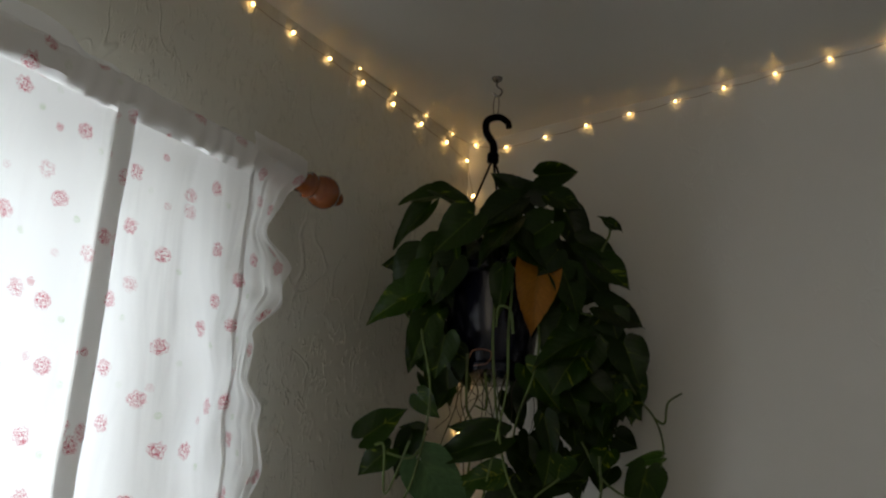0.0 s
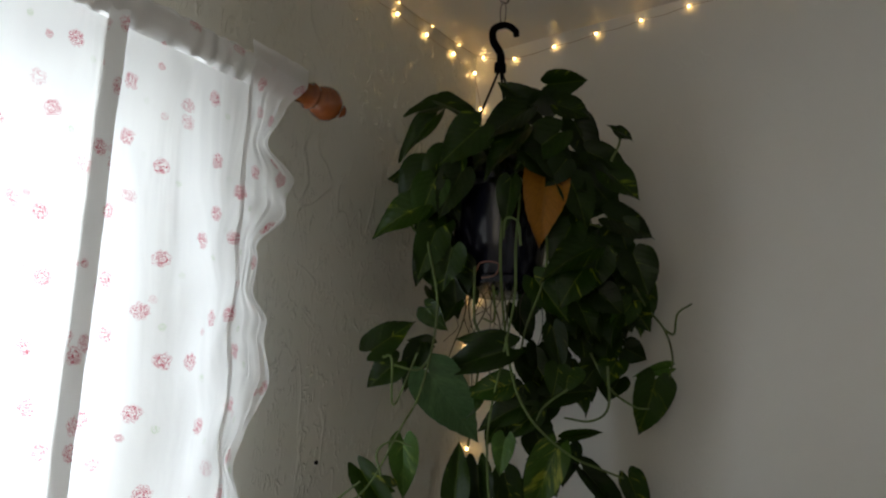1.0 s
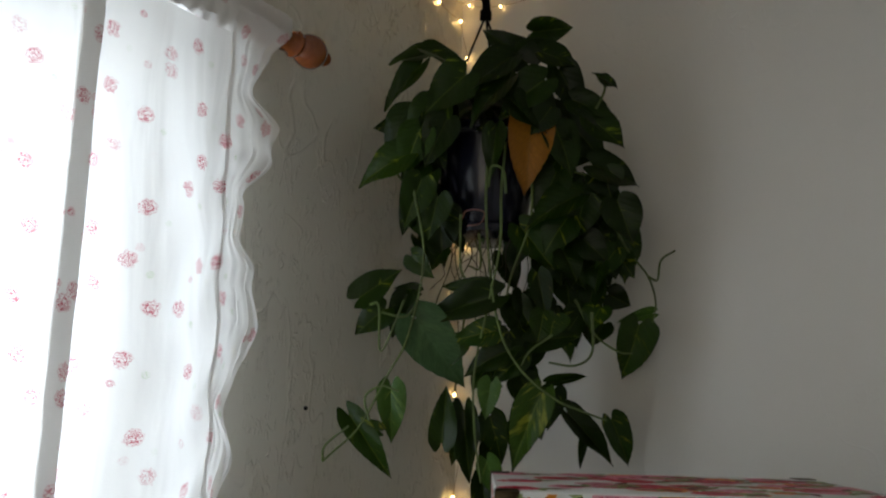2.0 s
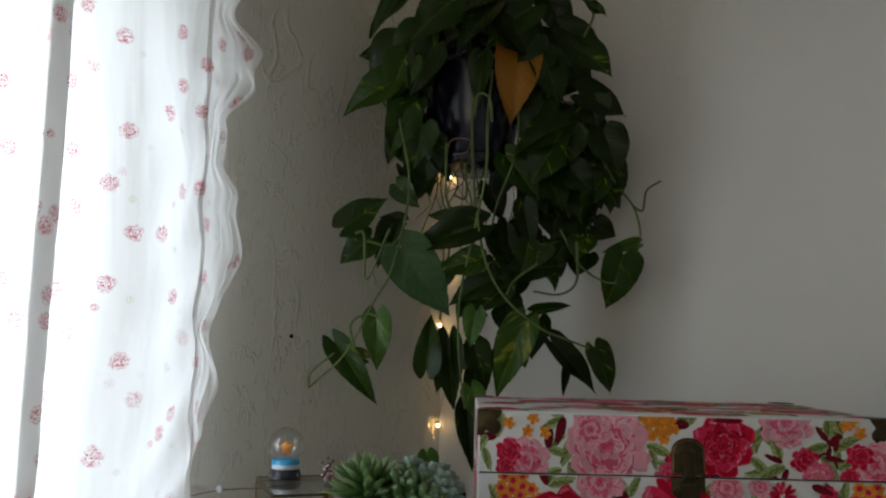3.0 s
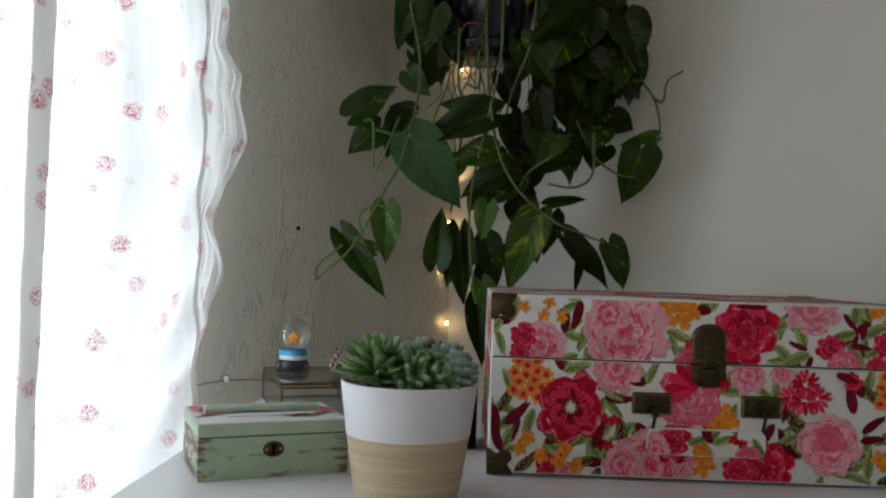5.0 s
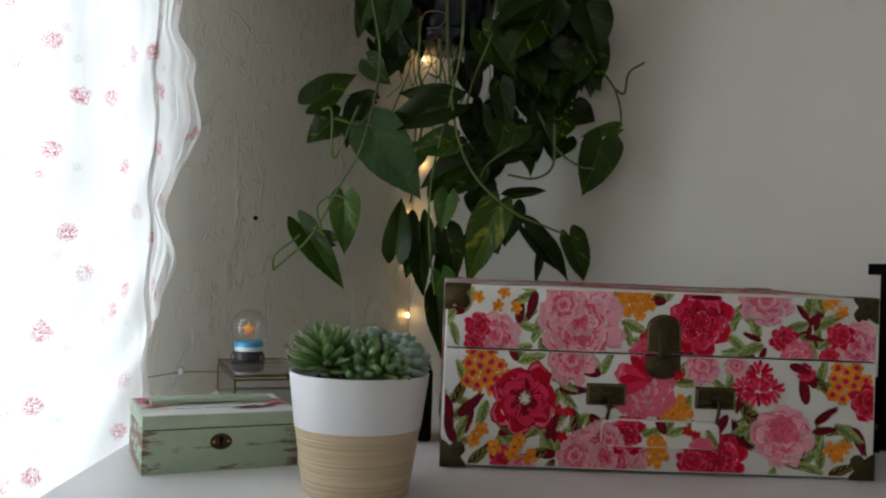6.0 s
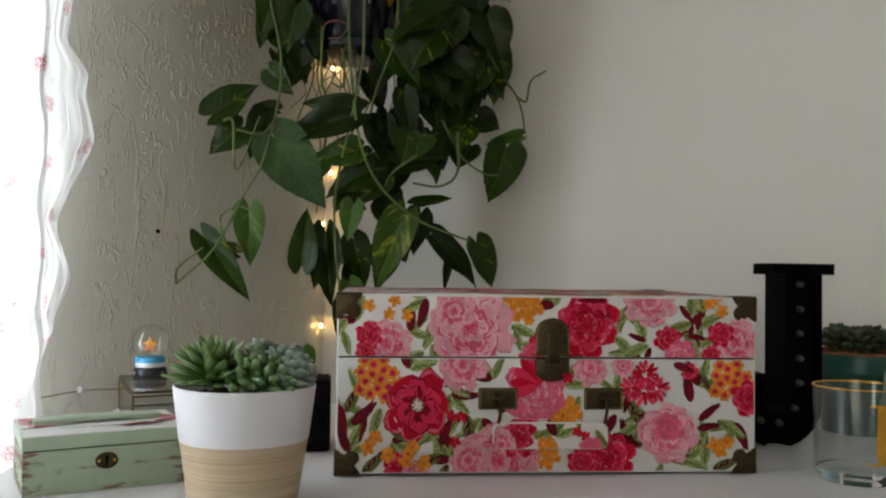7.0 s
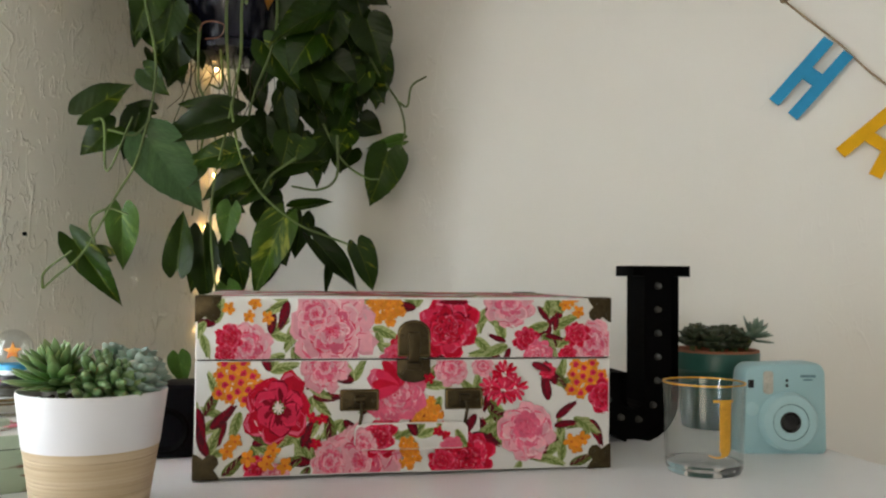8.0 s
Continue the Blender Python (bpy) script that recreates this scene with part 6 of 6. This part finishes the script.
out += [(-0.0325 + 0.011 * math.cos(radians(a)), 0.052 + 0.011 * math.sin(radians(a))) for a in range(-20, -161, -28)]
out += [(-0.0435, 0.056), (-0.0435, 0.085), (-0.082, 0.085), (-0.082, 0.052)]
out += [(-0.030 + 0.052 * math.cos(radians(a)), 0.052 + 0.052 * math.sin(radians(a))) for a in range(192, 360, 12)]
out += [(0.0215, 0.056), (0.0215, 0.1995), (0.036, 0.1995)]
out = [(x * 1.0, z) for x, z in out]
bm = plate(out, 0.05)
front = min(bm.faces, key=lambda f: f.calc_center_median().y)
bmesh.ops.inset_region(bm, faces=[front], thickness=0.0016, depth=0)
front = min((f for f in bm.faces if abs(f.normal.y) > 0.9 and f.calc_center_median().y < 0.001), key=lambda f: -f.calc_area())
for v in front.verts:
    v.co.y += 0.016
part("tray", bm, M_BLACK, letter, "", None, False)
M_BULB = mat("grey_glass_bulb", (0.05, 0.05, 0.048), 0.2, 0, 0.1, 100)
drop = [(0, 0.188 - 0.0287 * k) for k in range(5)] + [(-0.006, 0.044), (-0.024, 0.027), (-0.046, 0.030), (-0.062, 0.052)]
for x, z in drop:
    b = part("bulb", turned([(0, 0.0105), (0.0034, 0.0088), (0.0048, 0.005), (0.0036, 0.0018), (0.003, 0)], 16), M_BULB, letter, "unlit round bulb", pose(x, 0.0145, z, 90))

# ---- tumbler ----
glass = thing("tumbler", pose(0.583, 0.878, TABLE) @ Matrix.Diagonal((0.915, 0.915, 0.97, 1)), "clear glass tumbler with gold rim and gold letter", "glass")
part("foot", turned([(0, 0.0), (0.036, 0.0), (0.0405, 0.003), (0.0422, 0.008), (0.0424, 0.013), (0.0385, 0.0135), (0.034, 0.0122), (0, 0.0118)], 72), M_GLASS, glass, "thick clear glass bottom")
part("bowl", turned([(0.04245, 0.0131), (0.0450, 0.0945)], 72), M_SHEET, glass)
part("inner_wall", turned([(0.0402, 0.0137), (0.0434, 0.0945)], 72), M_SHEET, glass)
part("rim_band", turned([(0.0451, 0.0943), (0.0452, 0.0950), (0.0447, 0.0956), (0.0438, 0.0956), (0.0433, 0.0950), (0.0433, 0.0943)], 72), M_GOLD, glass, "thin gold rim")
bm = bmesh.new()


def on_glass(x, z):
    r = 0.0423 + 0.003 * (z - 0.008) / 0.0855 + 0.0003
    a = x / r - math.pi / 2 - 0.15
    return bm.verts.new((r * math.cos(a), r * math.sin(a), z))


strips = [(-0.0065, 0.0165, 0.079, 0.0815), (0.0005, 0.0140, 0.030, 0.079)]
for x0, x1, za, zb in strips:
    cols = [[on_glass(x0 + (x1 - x0) * i / 6, za + (zb - za) * j / 8) for i in range(7)] for j in range(9)]
    for a, b in zip(cols, cols[1:]):
        for i in range(6):
            bm.faces.new((a[i], a[i + 1], b[i + 1], b[i]))
tail = []
for k in range(15):
    a = radians(0 - 150 * k / 14)
    w = 0.0065 * (1 - k / 16)
    tail.append((on_glass(0.007 - 0.007 + (0.0135 - 0.0) * math.cos(a) - 0.000, 0.030 + 0.0075 * math.sin(a)), on_glass(0.0 + (0.0135 - 2 * w) * math.cos(a), 0.030 + max(0.0005, 0.0075 - w * 0.6) * math.sin(a))))
for a, b in zip(tail, tail[1:]):
    bm.faces.new((a[0], a[1], b[1], b[0]))
part("gold_letter", bm, M_GOLD, glass, "gold foil letter J")

# ---- instant camera ----
M_BLUE = mat("pale_blue_plastic", (0.34, 0.53, 0.57), 0.45, 0, 0.06, 30, 0.0001, 900)
M_BLUE2 = mat("pale_blue_ring", (0.39, 0.58, 0.61), 0.4, 0, 0.05, 30)
M_LENS = mat("black_lens", (0.004, 0.004, 0.005), 0.12, 0, 0.2, 30)
M_FLASH = mat("flash_window", (0.62, 0.58, 0.50), 0.15, 0, 0.4, 300, 0.0006)
cam_thing = thing("instant_camera", pose(0.714, 0.936, TABLE, 0, 0, -10) @ Matrix.Scale(0.912, 4), "pale blue rounded plastic instant camera", "camera")
prof = []
for cx, cz, r, a0 in ((0.047, 0.010, 0.009, -90), (0.040, 0.100, 0.014, 0), (-0.034, 0.098, 0.014, 90), (-0.046, 0.010, 0.010, 180)):
    prof += [(cx + r * math.cos(radians(a0 + 15 * k)), cz + r * math.sin(radians(a0 + 15 * k))) for k in range(7)]
shell = part("body", plate(prof, 0.044, 0.006), M_BLUE, cam_thing)
barrel = part("lens_barrel", turned([(0.036, 0.0), (0.0345, 0.010), (0.0325, 0.0125), (0.0225, 0.0135), (0.0215, 0.0122), (0.0205, 0.0130), (0.0100, 0.0105), (0.0, 0.0100)], 56), M_BLUE2, cam_thing, "ringed pale blue lens barrel", pose(0.004, 0.001, 0.043, 90))
part("lens", turned([(0.0128, 0.0), (0.0126, 0.0022), (0.0112, 0.0026), (0.0095, 0.0006), (0, 0.0002)], 40), M_LENS, barrel, "black round lens", pose(0, 0, 0.0106))
part("ring_groove", turned([(0.0218, 0.0), (0.0222, 0.0006), (0.0226, 0.0)], 48), M_NAVY, barrel, "", pose(0, 0, 0.0130))
part("flash", plate(rounded(-0.0062, -0.014, 0.0062, 0.014, 0.004), 0.0025, 0.0008), M_FLASH, shell, "clear ribbed flash window", pose(-0.0195, -0.0015, 0.090))
part("viewfinder", plate(rounded(-0.0035, -0.005, 0.0035, 0.005, 0.001), 0.002, 0.0004), M_LENS, shell, "", pose(-0.041, -0.001, 0.0885))
for z in (0.0865, 0.0925):
    part("sensor", turned([(0, 0.001), (0.0016, 0.001), (0.0019, 0)], 12), M_LENS, shell, "", pose(0.004, -0.0002, z, 90))
M_GREYINK = mat("grey_print", (0.10, 0.20, 0.24), 0.5, 0, 0.2, 60)
for x0, x1, z0, z1 in ((0.021, 0.040, 0.0965, 0.0995), (0.025, 0.036, 0.0925, 0.0945)):
    part("printed_bar", box(bmesh.new(), x0, -0.0006, z0, x1, 0.0006, z1), M_GREYINK, shell)
part("grip_button", turned([(0.0085, 0), (0.0085, 0.0015), (0.0072, 0.0022), (0, 0.0022)], 28), M_BLUE2, shell, "round shutter button", pose(-0.040, 0.0005, 0.058, 90))

# ---- teal pot ----
M_TEAL = mat("teal_glaze", (0.022, 0.115, 0.095), 0.35, 0, 0.35, 40, 0.0004)
M_TERRA = mat("terracotta", (0.36, 0.13, 0.07), 0.8, 0, 0.25, 80, 0.0004)
teal = thing("plant_pot", pose(0.738, 1.125, TABLE), "teal glazed pot of small succulents with terracotta rim", "plant pot")
part("bowl", turned([(0, 0), (0.041, 0.0), (0.043, 0.003), (0.051, 0.070), (0.052, 0.075), (0.0565, 0.079), (0.0575, 0.099), (0.0565, 0.1015)], 64), M_TEAL, teal)
part("rim", turned([(0.0568, 0.1012), (0.0567, 0.1035), (0.0545, 0.1042), (0.0525, 0.1030), (0.050, 0.094), (0, 0.094)], 64), M_TERRA, teal, "bare terracotta rim")
part("soil", turned([(0, 0.0955), (0.0505, 0.0948)], 32), M_SOIL, teal)
for k in range(9):
    a = k * 2.4
    r = 0.041 * math.sqrt((k + 0.5) / 9)
    rosette(teal, pose(r * math.cos(a) - 0.006, r * math.sin(a), 0.106 + 0.008 * rnd.random(), rnd.uniform(-15, 15), rnd.uniform(-15, 15), 0), L_DARK,
            [(9, 0.021, 14, 0), (8, 0.022, 36, 0.004), (6, 0.018, 58, 0.008), (3, 0.013, 78, 0.010)], "dark small rosette succulent", 0.011)
rosette(teal, pose(0.040, -0.022, 0.118, 10, 25, 0), L_GREY2, [(11, 0.028, 10, 0), (10, 0.029, 34, 0.003), (7, 0.026, 58, 0.006), (4, 0.018, 78, 0.007)], "silvery rosette succulent", 0.016)
